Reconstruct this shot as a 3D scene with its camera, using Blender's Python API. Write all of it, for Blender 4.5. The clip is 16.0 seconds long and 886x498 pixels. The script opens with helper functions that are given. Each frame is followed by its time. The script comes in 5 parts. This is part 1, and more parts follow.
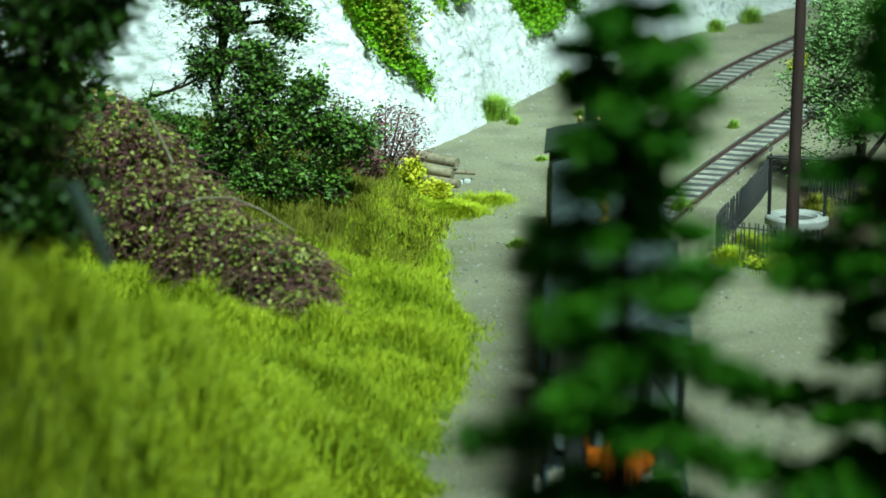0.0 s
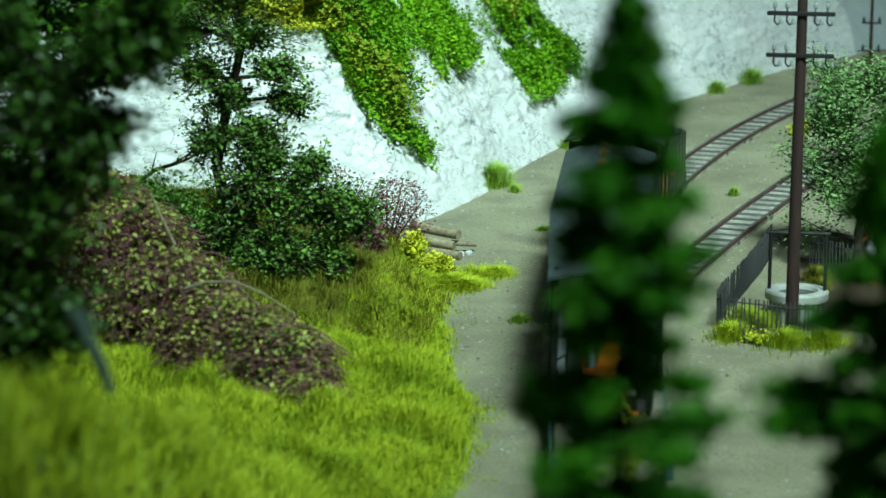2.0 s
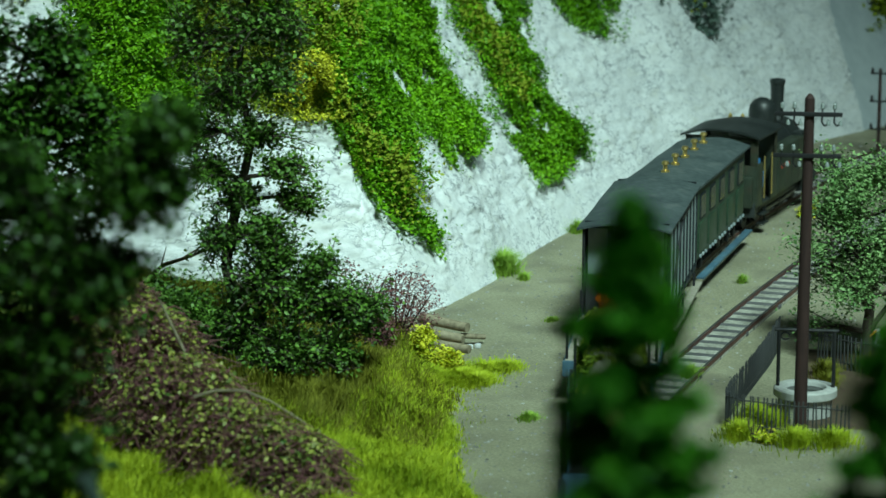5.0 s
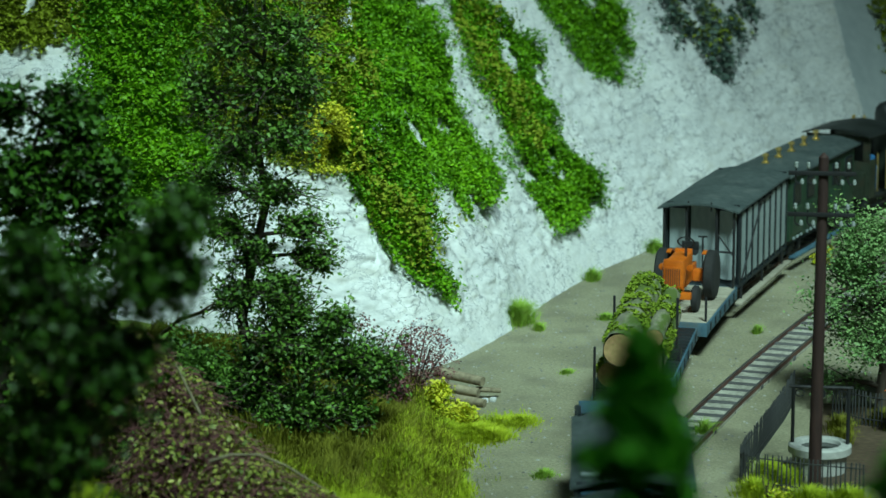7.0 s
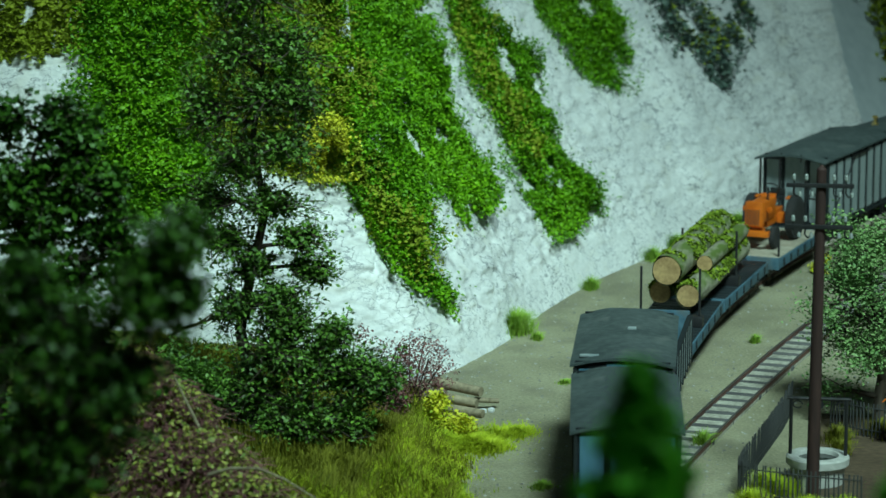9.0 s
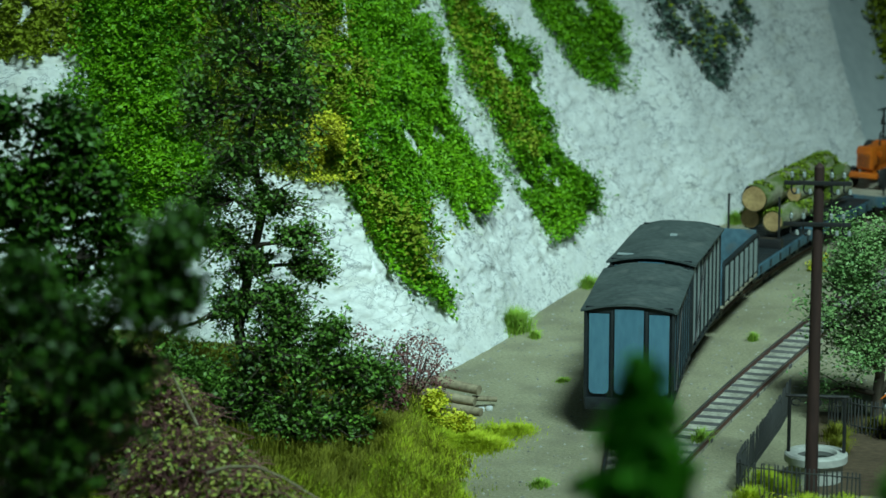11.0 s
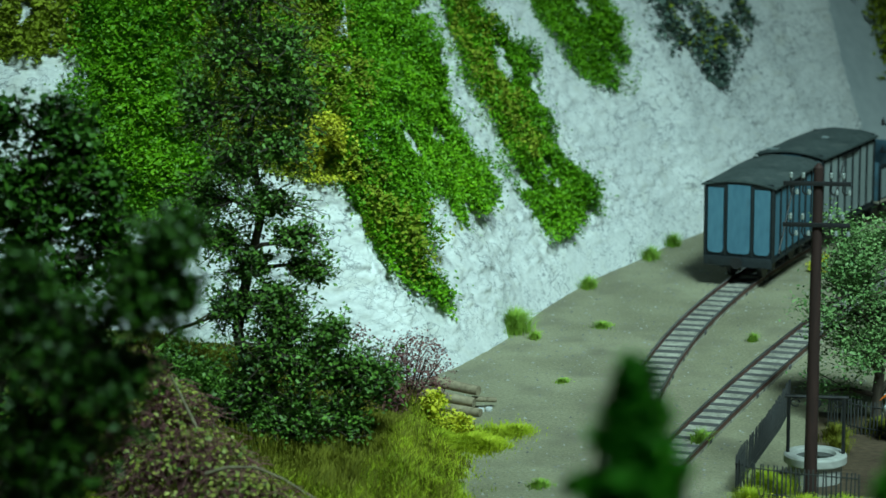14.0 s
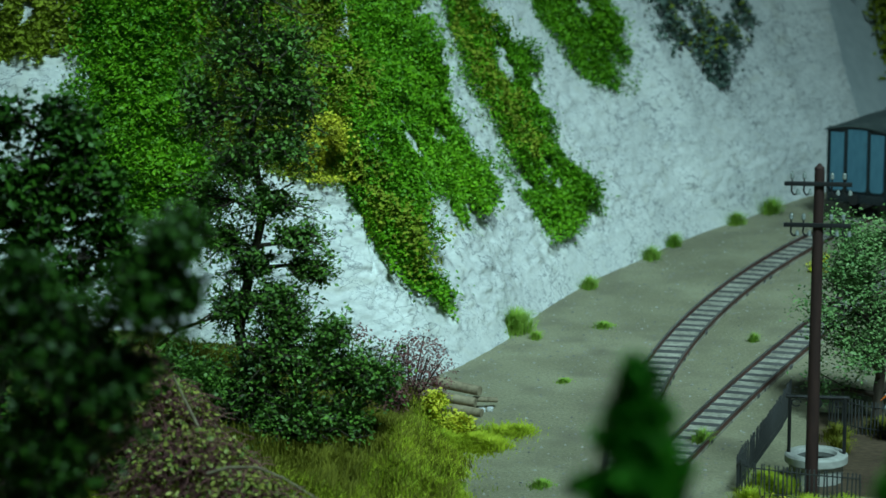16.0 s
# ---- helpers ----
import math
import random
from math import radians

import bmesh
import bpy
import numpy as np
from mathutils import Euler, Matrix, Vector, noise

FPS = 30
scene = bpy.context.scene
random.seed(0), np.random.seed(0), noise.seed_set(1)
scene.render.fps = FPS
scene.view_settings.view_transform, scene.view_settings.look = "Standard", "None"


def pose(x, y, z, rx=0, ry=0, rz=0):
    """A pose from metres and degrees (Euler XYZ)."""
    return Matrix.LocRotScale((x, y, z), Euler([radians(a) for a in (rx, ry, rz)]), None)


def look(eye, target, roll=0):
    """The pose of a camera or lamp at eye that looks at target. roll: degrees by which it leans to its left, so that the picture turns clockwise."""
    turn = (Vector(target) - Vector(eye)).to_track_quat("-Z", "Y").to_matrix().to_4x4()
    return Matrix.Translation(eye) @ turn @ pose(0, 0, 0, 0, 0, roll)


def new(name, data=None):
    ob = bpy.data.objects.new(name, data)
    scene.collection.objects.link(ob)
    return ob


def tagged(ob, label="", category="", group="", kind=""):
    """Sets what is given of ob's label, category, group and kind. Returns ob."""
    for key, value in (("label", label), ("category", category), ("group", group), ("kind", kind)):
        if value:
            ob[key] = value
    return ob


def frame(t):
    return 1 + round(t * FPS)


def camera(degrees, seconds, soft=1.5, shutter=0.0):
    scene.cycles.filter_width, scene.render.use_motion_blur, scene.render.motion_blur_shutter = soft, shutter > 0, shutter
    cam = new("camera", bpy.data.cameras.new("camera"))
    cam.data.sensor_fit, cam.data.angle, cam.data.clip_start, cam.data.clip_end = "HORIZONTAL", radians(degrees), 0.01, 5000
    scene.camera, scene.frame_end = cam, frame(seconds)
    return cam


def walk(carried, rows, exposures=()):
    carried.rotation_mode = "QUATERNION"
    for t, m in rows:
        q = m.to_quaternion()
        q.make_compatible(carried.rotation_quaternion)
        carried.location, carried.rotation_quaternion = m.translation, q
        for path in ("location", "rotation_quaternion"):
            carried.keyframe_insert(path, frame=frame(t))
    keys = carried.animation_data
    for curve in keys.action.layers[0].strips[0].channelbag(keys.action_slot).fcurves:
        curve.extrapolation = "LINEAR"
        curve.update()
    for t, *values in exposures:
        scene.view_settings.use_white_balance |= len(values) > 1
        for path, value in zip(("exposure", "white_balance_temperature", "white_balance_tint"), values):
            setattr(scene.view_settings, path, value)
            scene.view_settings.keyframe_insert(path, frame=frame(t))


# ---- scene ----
K = 1 / 87  # the model's scale: one metre of the prototype in metres of the layout
cam = camera(17.5, 16.0)
PATH = [
    (0, (2.134, -25.416, 12.169), (1.889, -23.483, 11.714), 0.5),
    (0.5, (2.146, -25.44, 12.339), (1.896, -23.507, 11.891), 0.5),
    (1, (2.162, -25.433, 12.554), (1.9, -23.5, 12.111), 0.3),
    (1.5, (2.214, -25.501, 12.817), (1.951, -23.566, 12.381), 0.2),
    (2, (2.166, -25.441, 12.981), (1.918, -23.504, 12.549), 0.3),
    (2.5, (2.154, -25.397, 13.175), (1.91, -23.458, 12.747), 0.4),
    (3, (2.14, -25.365, 13.379), (1.892, -23.426, 12.956), 0.4),
    (3.5, (2.162, -25.385, 13.553), (1.9, -23.447, 13.134), 0.3),
    (4, (2.181, -25.439, 13.773), (1.917, -23.5, 13.359), 0.1),
    (4.2, (2.179, -25.397, 13.837), (1.917, -23.458, 13.425), 0.1),
    (6.3, (2.18, -25.315, 14.532), (1.927, -23.371, 14.137), 0.1),
    (6.5, (2.174, -25.255, 14.637), (1.915, -23.311, 14.241), 0.2),
    (7, (2.215, -25.354, 14.8), (1.947, -23.411, 14.409), -0.0),
    (7.5, (2.24, -25.387, 14.958), (1.972, -23.443, 14.57), -0.0),
    (8, (2.205, -25.333, 14.982), (1.938, -23.39, 14.593), -0.0),
    (8.5, (2.246, -25.374, 14.959), (1.978, -23.43, 14.571), -0.1),
    (9, (2.219, -25.371, 15.024), (1.952, -23.427, 14.633), -0.0),
    (11.5, (2.185, -25.388, 14.991), (1.921, -23.444, 14.6), -0.1),
    (12, (2.194, -25.407, 14.996), (1.93, -23.464, 14.606), -0.1),
    (12.5, (2.269, -25.398, 14.992), (2.002, -23.454, 14.602), -0.1),
    (13, (2.247, -25.366, 14.971), (1.981, -23.423, 14.582), -0.1),
    (13.5, (2.245, -25.363, 14.983), (1.979, -23.419, 14.593), -0.1),
    (14, (2.249, -25.354, 14.978), (1.983, -23.411, 14.588), -0.1),
    (14.5, (2.264, -25.353, 14.966), (1.998, -23.41, 14.576), -0.1),
    (15, (2.247, -25.366, 14.955), (1.981, -23.422, 14.565), -0.1),
    (15.5, (2.248, -25.356, 14.978), (1.982, -23.412, 14.588), -0.1),
    (16, (2.231, -25.416, 14.995), (1.965, -23.473, 14.605), -0.1),
]
walk(cam, [(t, look([K * v for v in eye], [K * v for v in target], roll)) for t, eye, target, roll in PATH],
     exposures=[(0, 0.12, 6500, 8), (1.5, -0.02, 6450, 8), (4, -0.34, 6400, 7), (7, -0.54, 6300, 6), (9, -0.56, 6250, 5), (13.5, -0.59, 6150, 5), (15.4, -0.7, 5800, 6), (16, -0.84, 5800, 6)])
cam.data.dof.use_dof = True
cam.data.dof.focus_distance = 59.0 * K
cam.data.dof.aperture_fstop = 0.58 / K

# ---- light: two unseen spots, their cones narrowed to imitate a lens vignette ----
scene.view_settings.exposure = 0.0
world = bpy.data.worlds.new("world")
scene.world = world
world.use_nodes = True
world.node_tree.nodes["Background"].inputs[0].default_value = (0.5, 0.74, 0.72, 1)
world.node_tree.nodes["Background"].inputs[1].default_value = 0.024


def lamp(name, eye, target, size, watts, colour, cone):
    data = bpy.data.lights.new(name, "SPOT")
    data.shadow_soft_size, data.energy, data.color = size * K, watts * K * K, colour
    data.spot_size, data.spot_blend = radians(cone), 1.0
    ob = new(name, data)
    ob.matrix_world = look([K * v for v in eye], [K * v for v in target])
    return ob


lamp("unseen_spot", (27, -26, 92), (-2.5, 26, 1.5), 15.0, 530000, (0.72, 1.0, 0.92), 39)
# added narrow spot that brightens the chalk in the middle
lamp("unseen_spot", (25, -24, 92), (-2.5, 42, 2.5), 12.0, 530000, (0.72, 1.0, 0.92), 22)

# ---- materials ----
def coords(nt, scale):
    tc, mp = nt.nodes.new("ShaderNodeTexCoord"), nt.nodes.new("ShaderNodeMapping")
    mp.inputs["Scale"].default_value = [v / K for v in scale]
    nt.links.new(tc.outputs["Object"], mp.inputs["Vector"])
    return mp.outputs["Vector"]


def material(name, dark, light, fine=6.0, coarse=0.6, rough=0.8, bump=0.3, depth=0.03, metal=0.0, stretch=(1, 1, 1),
             vary=0.0, island=False, stain=None, stain_at=(0.55, 0.7), sheen=0.5):
    """Two noises mix two colours; a third may stain; objects or islands differ by `vary`."""
    m = bpy.data.materials.new(name)
    m.use_nodes = True
    nt = m.node_tree
    bsdf = nt.nodes["Principled BSDF"]
    vec = coords(nt, stretch)
    def noise_node(scale, detail):
        n = nt.nodes.new("ShaderNodeTexNoise")
        n.inputs["Scale"].default_value, n.inputs["Detail"].default_value = scale, detail
        nt.links.new(vec, n.inputs["Vector"])
        return n.outputs["Fac"]
    a, b = noise_node(fine, 5), noise_node(coarse, 3)
    add = nt.nodes.new("ShaderNodeMath"); add.operation = "ADD"
    nt.links.new(a, add.inputs[0]); nt.links.new(b, add.inputs[1])
    last = add.outputs[0]
    if vary:
        src = nt.nodes.new("ShaderNodeNewGeometry") if island else nt.nodes.new("ShaderNodeObjectInfo")
        mul = nt.nodes.new("ShaderNodeMath"); mul.operation = "MULTIPLY_ADD"
        nt.links.new(src.outputs["Random Per Island" if island else "Random"], mul.inputs[0])
        mul.inputs[1].default_value = vary
        nt.links.new(last, mul.inputs[2])
        last = mul.outputs[0]
    rng = nt.nodes.new("ShaderNodeMapRange")
    rng.inputs["From Min"].default_value, rng.inputs["From Max"].default_value = 0.7, 1.3 + vary
    nt.links.new(last, rng.inputs["Value"])
    mix = nt.nodes.new("ShaderNodeMix"); mix.data_type = "RGBA"
    mix.inputs["A"].default_value, mix.inputs["B"].default_value = (*dark, 1), (*light, 1)
    nt.links.new(rng.outputs[0], mix.inputs["Factor"])
    colour = mix.outputs["Result"]
    if stain:
        n = noise_node(coarse * 2.3, 6)
        r2 = nt.nodes.new("ShaderNodeMapRange")
        r2.inputs["From Min"].default_value, r2.inputs["From Max"].default_value = stain_at
        nt.links.new(n, r2.inputs["Value"])
        m2 = nt.nodes.new("ShaderNodeMix"); m2.data_type = "RGBA"
        m2.inputs["B"].default_value = (*stain, 1)
        nt.links.new(r2.outputs[0], m2.inputs["Factor"]); nt.links.new(colour, m2.inputs["A"])
        colour = m2.outputs["Result"]
    nt.links.new(colour, bsdf.inputs["Base Color"])
    bsdf.inputs["Roughness"].default_value, bsdf.inputs["Metallic"].default_value = rough, metal
    bsdf.inputs["Specular IOR Level"].default_value = sheen
    if bump:
        bn = nt.nodes.new("ShaderNodeBump")
        bn.inputs["Strength"].default_value, bn.inputs["Distance"].default_value = bump, depth * K
        nt.links.new(a, bn.inputs["Height"]); nt.links.new(bn.outputs[0], bsdf.inputs["Normal"])
    return m


def plain(name, colour, rough=0.6, metal=0.0, **more):
    return material(name, [0.75 * c for c in colour], [min(1, 1.2 * c) for c in colour], rough=rough, metal=metal, **more)


def crack_shade(m, scale, colour, width, stretch=(1, 1, 1)):
    """Crack and ledge shade painted as thin dark lines along a noise's mid line."""
    nt = m.node_tree
    n = nt.nodes.new("ShaderNodeTexNoise")
    n.inputs["Scale"].default_value, n.inputs["Detail"].default_value = scale, 3
    nt.links.new(coords(nt, stretch), n.inputs["Vector"])
    d = nt.nodes.new("ShaderNodeMath"); d.operation = "SUBTRACT"; d.inputs[1].default_value = 0.5
    a = nt.nodes.new("ShaderNodeMath"); a.operation = "ABSOLUTE"
    r = nt.nodes.new("ShaderNodeMapRange")
    r.inputs["From Min"].default_value, r.inputs["From Max"].default_value = width, 0.0
    mix = nt.nodes.new("ShaderNodeMix"); mix.data_type = "RGBA"
    mix.inputs["B"].default_value = (*colour, 1)
    bsdf = nt.nodes["Principled BSDF"]
    old = bsdf.inputs["Base Color"].links[0].from_socket
    nt.links.new(n.outputs["Fac"], d.inputs[0]); nt.links.new(d.outputs[0], a.inputs[0]); nt.links.new(a.outputs[0], r.inputs["Value"])
    patch = nt.nodes.new("ShaderNodeTexNoise")
    patch.inputs["Scale"].default_value, patch.inputs["Detail"].default_value = scale * 0.3, 3
    nt.links.new(coords(nt, stretch), patch.inputs["Vector"])
    here = nt.nodes.new("ShaderNodeMapRange")
    here.inputs["From Min"].default_value, here.inputs["From Max"].default_value = 0.42, 0.58
    nt.links.new(patch.outputs["Fac"], here.inputs["Value"])
    both = nt.nodes.new("ShaderNodeMath"); both.operation = "MULTIPLY"
    nt.links.new(r.outputs[0], both.inputs[0]); nt.links.new(here.outputs[0], both.inputs[1])
    nt.links.new(both.outputs[0], mix.inputs["Factor"]); nt.links.new(old, mix.inputs["A"])
    nt.links.new(mix.outputs["Result"], bsdf.inputs["Base Color"])


GRAVEL = material("gravel", (0.18, 0.172, 0.105), (0.39, 0.375, 0.25), fine=16, coarse=0.35, bump=0.8, depth=0.05, stain=(0.2, 0.19, 0.13), stain_at=(0.5, 0.75))
CHALK = material("chalk", (0.63, 0.66, 0.67), (0.87, 0.89, 0.89), fine=7.5, coarse=0.5, bump=0.3, depth=0.05, stretch=(1, 1, 2.0), stain=(0.66, 0.67, 0.62), stain_at=(0.55, 0.8))
# dark lines in the chalk's colour stand for shade in cracks and under ledges
crack_shade(CHALK, 1.9, (0.20, 0.22, 0.25), 0.022, (1, 1, 1.7))
crack_shade(CHALK, 4.2, (0.30, 0.33, 0.37), 0.026, (1, 1, 2.0))
PAINTED_WALL = material("painted_wall", (0.40, 0.46, 0.49), (0.52, 0.58, 0.60), fine=3, coarse=0.3, bump=0.2, depth=0.02)
PEBBLE = material("pebble", (0.07, 0.07, 0.06), (0.55, 0.55, 0.50), fine=6, coarse=1, bump=0, vary=0.9, island=True)
BALLAST = material("ballast", (0.20, 0.195, 0.16), (0.55, 0.54, 0.46), fine=10, coarse=1.2, bump=0.8, depth=0.05)
SOIL = material("soil", (0.05, 0.035, 0.02), (0.13, 0.09, 0.055), fine=7, bump=0.5, depth=0.05)
TURF = material("turf", (0.07, 0.12, 0.008), (0.20, 0.28, 0.02), fine=3, bump=0.5, depth=0.08)
GRASS = material("grass_blade", (0.17, 0.28, 0.005), (0.62, 0.70, 0.035), fine=1.2, coarse=0.35, rough=0.6, bump=0, vary=0.6, island=True, sheen=0.25)
GRASS_DRY = material("grass_dry", (0.07, 0.085, 0.008), (0.30, 0.30, 0.03), fine=1.2, coarse=0.4, rough=0.7, bump=0, vary=0.6, island=True, sheen=0.2)
TUFT = material("tuft_blade", (0.13, 0.28, 0.02), (0.46, 0.66, 0.10), fine=1.2, coarse=0.35, rough=0.6, bump=0, vary=0.6, island=True, sheen=0.25)
OLIVE = material("olive_grass", (0.09, 0.13, 0.008), (0.36, 0.44, 0.03), fine=1.2, coarse=0.4, rough=0.7, bump=0, vary=0.6, island=True, sheen=0.2)
IVY = material("ivy_leaf", (0.025, 0.13, 0.002), (0.25, 0.54, 0.008), fine=1.0, coarse=0.35, rough=0.55, bump=0, vary=0.5, island=True, sheen=0.3)
LEAF = material("dark_leaf", (0.006, 0.035, 0.003), (0.20, 0.42, 0.045), fine=2.0, coarse=0.5, rough=0.55, bump=0, vary=0.8, island=True)
NEAR_LEAF = material("deep_leaf", (0.009, 0.042, 0.003), (0.085, 0.23, 0.014), fine=2.0, coarse=0.5, rough=0.5, bump=0, vary=0.6, island=True)
NEEDLE = material("needle", (0.014, 0.14, 0.007), (0.17, 0.64, 0.025), fine=3, coarse=0.8, rough=0.6, bump=0, vary=0.5, island=True, sheen=0.3)
SAGE = material("sage_leaf", (0.04, 0.15, 0.02), (0.30, 0.46, 0.17), fine=2, coarse=0.6, rough=0.6, bump=0, vary=0.9, island=True)
BRAMBLE = material("bramble_leaf", (0.035, 0.13, 0.012), (0.60, 0.58, 0.11), fine=2, coarse=0.7, rough=0.5, bump=0, vary=0.9, island=True)
STEM = material("bramble_stem", (0.07, 0.022, 0.024), (0.32, 0.14, 0.13), fine=4, coarse=0.8, rough=0.7, bump=0, vary=0.6, island=True)
FLOWER = material("yellow_flower", (0.46, 0.46, 0.015), (0.84, 0.82, 0.05), fine=3, coarse=1, rough=0.6, bump=0, vary=0.5, island=True)
GREY_LEAF = material("blue_grey_leaf", (0.05, 0.10, 0.09), (0.16, 0.23, 0.18), fine=2, coarse=0.7, rough=0.7, bump=0, vary=0.6, island=True)
MOSS = material("moss", (0.05, 0.10, 0.006), (0.30, 0.40, 0.04), fine=5, coarse=1.2, rough=0.9, bump=0, vary=0.6, island=True, sheen=0.2)
BARK = material("bark", (0.025, 0.02, 0.014), (0.09, 0.07, 0.05), fine=9, bump=0.6, depth=0.03, stretch=(1, 1, 0.3))
LOG_BARK = material("log_bark", (0.12, 0.12, 0.08), (0.40, 0.40, 0.28), fine=8, coarse=1.2, bump=0.7, depth=0.04, stretch=(1, 0.3, 1), stain=(0.10, 0.15, 0.03), stain_at=(0.45, 0.6))
LOG_END = material("cut_wood", (0.30, 0.19, 0.08), (0.58, 0.40, 0.18), fine=14, coarse=2, bump=0.3, depth=0.01)
OLD_WOOD = material("old_wood", (0.16, 0.13, 0.08), (0.42, 0.36, 0.24), fine=10, bump=0.5, depth=0.02, stretch=(1, 1, 1))
POLE = material("tarred_wood", (0.022, 0.010, 0.009), (0.06, 0.028, 0.024), fine=10, bump=0.5, depth=0.015, stretch=(1, 1, 0.15))
SLEEPER = material("sleeper_wood", (0.045, 0.045, 0.05), (0.15, 0.15, 0.15), fine=9, coarse=1.0, bump=0.5, depth=0.02, vary=0.5)
RUST = material("rusty_rail", (0.045, 0.018, 0.014), (0.14, 0.06, 0.048), fine=12, rough=0.6, bump=0.3, depth=0.01)
STEEL = plain("rail_head", (0.35, 0.34, 0.33), rough=0.35, metal=0.9, fine=10)
IRON = plain("black_iron", (0.018, 0.019, 0.021), rough=0.5, fine=9)
PICKET = plain("fence_iron", (0.045, 0.048, 0.05), rough=0.6, fine=9)
BLACK = material("loco_black", (0.012, 0.016, 0.016), (0.035, 0.042, 0.04), fine=5, coarse=1, rough=0.45, bump=0.1, depth=0.01)
LOCO_GREEN = material("loco_dark_green", (0.020, 0.032, 0.022), (0.05, 0.062, 0.042), fine=5, coarse=1, rough=0.42, bump=0.1, depth=0.01, stain=(0.06, 0.045, 0.03), stain_at=(0.55, 0.8))
COACH_GREEN = material("coach_green", (0.016, 0.045, 0.026), (0.04, 0.085, 0.05), fine=6, coarse=1.2, rough=0.4, bump=0.15, depth=0.01)
ROOF = material("roof_felt", (0.032, 0.05, 0.052), (0.085, 0.112, 0.112), fine=7, coarse=0.9, rough=0.75, bump=0.3, depth=0.02, stain=(0.12, 0.14, 0.135), stain_at=(0.6, 0.8))
FRAME = material("van_frame", (0.006, 0.010, 0.012), (0.018, 0.027, 0.033), fine=8, coarse=1.2, rough=0.6, bump=0.2, depth=0.01)
PANEL = material("van_panel_blue", (0.055, 0.15, 0.23), (0.11, 0.26, 0.36), fine=7, coarse=1.2, rough=0.65, bump=0.15, depth=0.008, stretch=(1, 1, 0.35), vary=0.15, stain=(0.08, 0.14, 0.17), stain_at=(0.55, 0.75))
BEAM = material("wagon_beam_blue", (0.035, 0.085, 0.13), (0.08, 0.17, 0.23), fine=7, coarse=1.2, rough=0.65, bump=0.15, depth=0.008, stain=(0.10, 0.12, 0.12), stain_at=(0.55, 0.75))
PANEL_PALE = material("van_panel_grey", (0.22, 0.28, 0.30), (0.42, 0.49, 0.50), fine=7, coarse=1.2, rough=0.65, bump=0.15, depth=0.008, stretch=(1, 1, 0.35), vary=0.2, stain=(0.2, 0.24, 0.25), stain_at=(0.55, 0.75))
DECK = material("wagon_deck", (0.22, 0.20, 0.15), (0.48, 0.45, 0.36), fine=9, coarse=1, rough=0.8, bump=0.4, depth=0.015, vary=0.3)
BRASS = plain("brass", (0.75, 0.56, 0.20), rough=0.35, metal=0.85, fine=9)
ORANGE = material("tractor_orange", (0.50, 0.10, 0.005), (0.76, 0.19, 0.012), fine=6, coarse=2, rough=0.42, bump=0.1, depth=0.006, stain=(0.35, 0.10, 0.02), stain_at=(0.6, 0.8))
RIM = plain("wheel_rim", (0.5, 0.48, 0.44), rough=0.5, fine=9)
RUBBER = plain("tyre_rubber", (0.02, 0.021, 0.022), rough=0.85, fine=12)
GLASS_WHITE = plain("porcelain", (0.55, 0.58, 0.60), rough=0.2, fine=9)
INSULATOR = plain("grey_glaze", (0.30, 0.34, 0.33), rough=0.25, fine=9)
STONE = material("well_stone", (0.36, 0.37, 0.35), (0.62, 0.63, 0.60), fine=8, coarse=1.5, bump=0.4, depth=0.02, vary=0.3)
WATER = plain("dark_water", (0.012, 0.016, 0.016), rough=0.1)
BLUE_CLOTH = plain("blue_paint", (0.05, 0.22, 0.5), rough=0.6, fine=9)
RED_PAINT = plain("red_paint", (0.5, 0.06, 0.03), rough=0.5, fine=9)
BACKDROP = material("backdrop_paint", (0.34, 0.39, 0.40), (0.46, 0.51, 0.52), fine=0.4, coarse=0.08, bump=0)

# ---- mesh helpers (in metres of the prototype; linked at the model's scale) ----
RNG = np.random.default_rng(7)


def P(x, y, z, rx=0, ry=0, rz=0):
    return pose(K * x, K * y, K * z, rx, ry, rz)


def empty(name, m=None):
    ob = new(name)
    ob.empty_display_size = 0.01
    if m is not None:
        ob.matrix_basis = m
    return ob


def smooth(me, angle=0.6):
    me.shade_smooth()
    me.set_sharp_from_angle(angle=angle)


def part(name, bm, mat, parent=None, label="", m=None):
    me = bpy.data.meshes.new(name)
    bm.normal_update()
    bm.to_mesh(me)
    bm.free()
    me.transform(Matrix.Scale(K, 4))
    me.materials.append(mat)
    smooth(me)
    ob = new(name, me)
    if parent is not None:
        ob.parent = parent
    if m is not None:
        ob.matrix_basis = m
    return tagged(ob, label)


def raw(name, verts, faces, mat, parent=None, label="", flat=True):
    """A mesh from arrays: verts (n,3) and faces (m,k)."""
    verts, faces = np.asarray(verts, dtype=np.float32) * K, np.asarray(faces, dtype=np.int32)
    me = bpy.data.meshes.new(name)
    k = faces.shape[1]
    me.vertices.add(len(verts)); me.vertices.foreach_set("co", verts.ravel())
    me.loops.add(faces.size); me.loops.foreach_set("vertex_index", faces.ravel())
    me.polygons.add(len(faces)); me.polygons.foreach_set("loop_start", np.arange(0, faces.size, k, dtype=np.int32))
    me.update(calc_edges=True)
    me.validate()
    me.materials.append(mat)
    if not flat:
        me.shade_smooth()
    ob = new(name, me)
    if parent is not None:
        ob.parent = parent
    return tagged(ob, label)


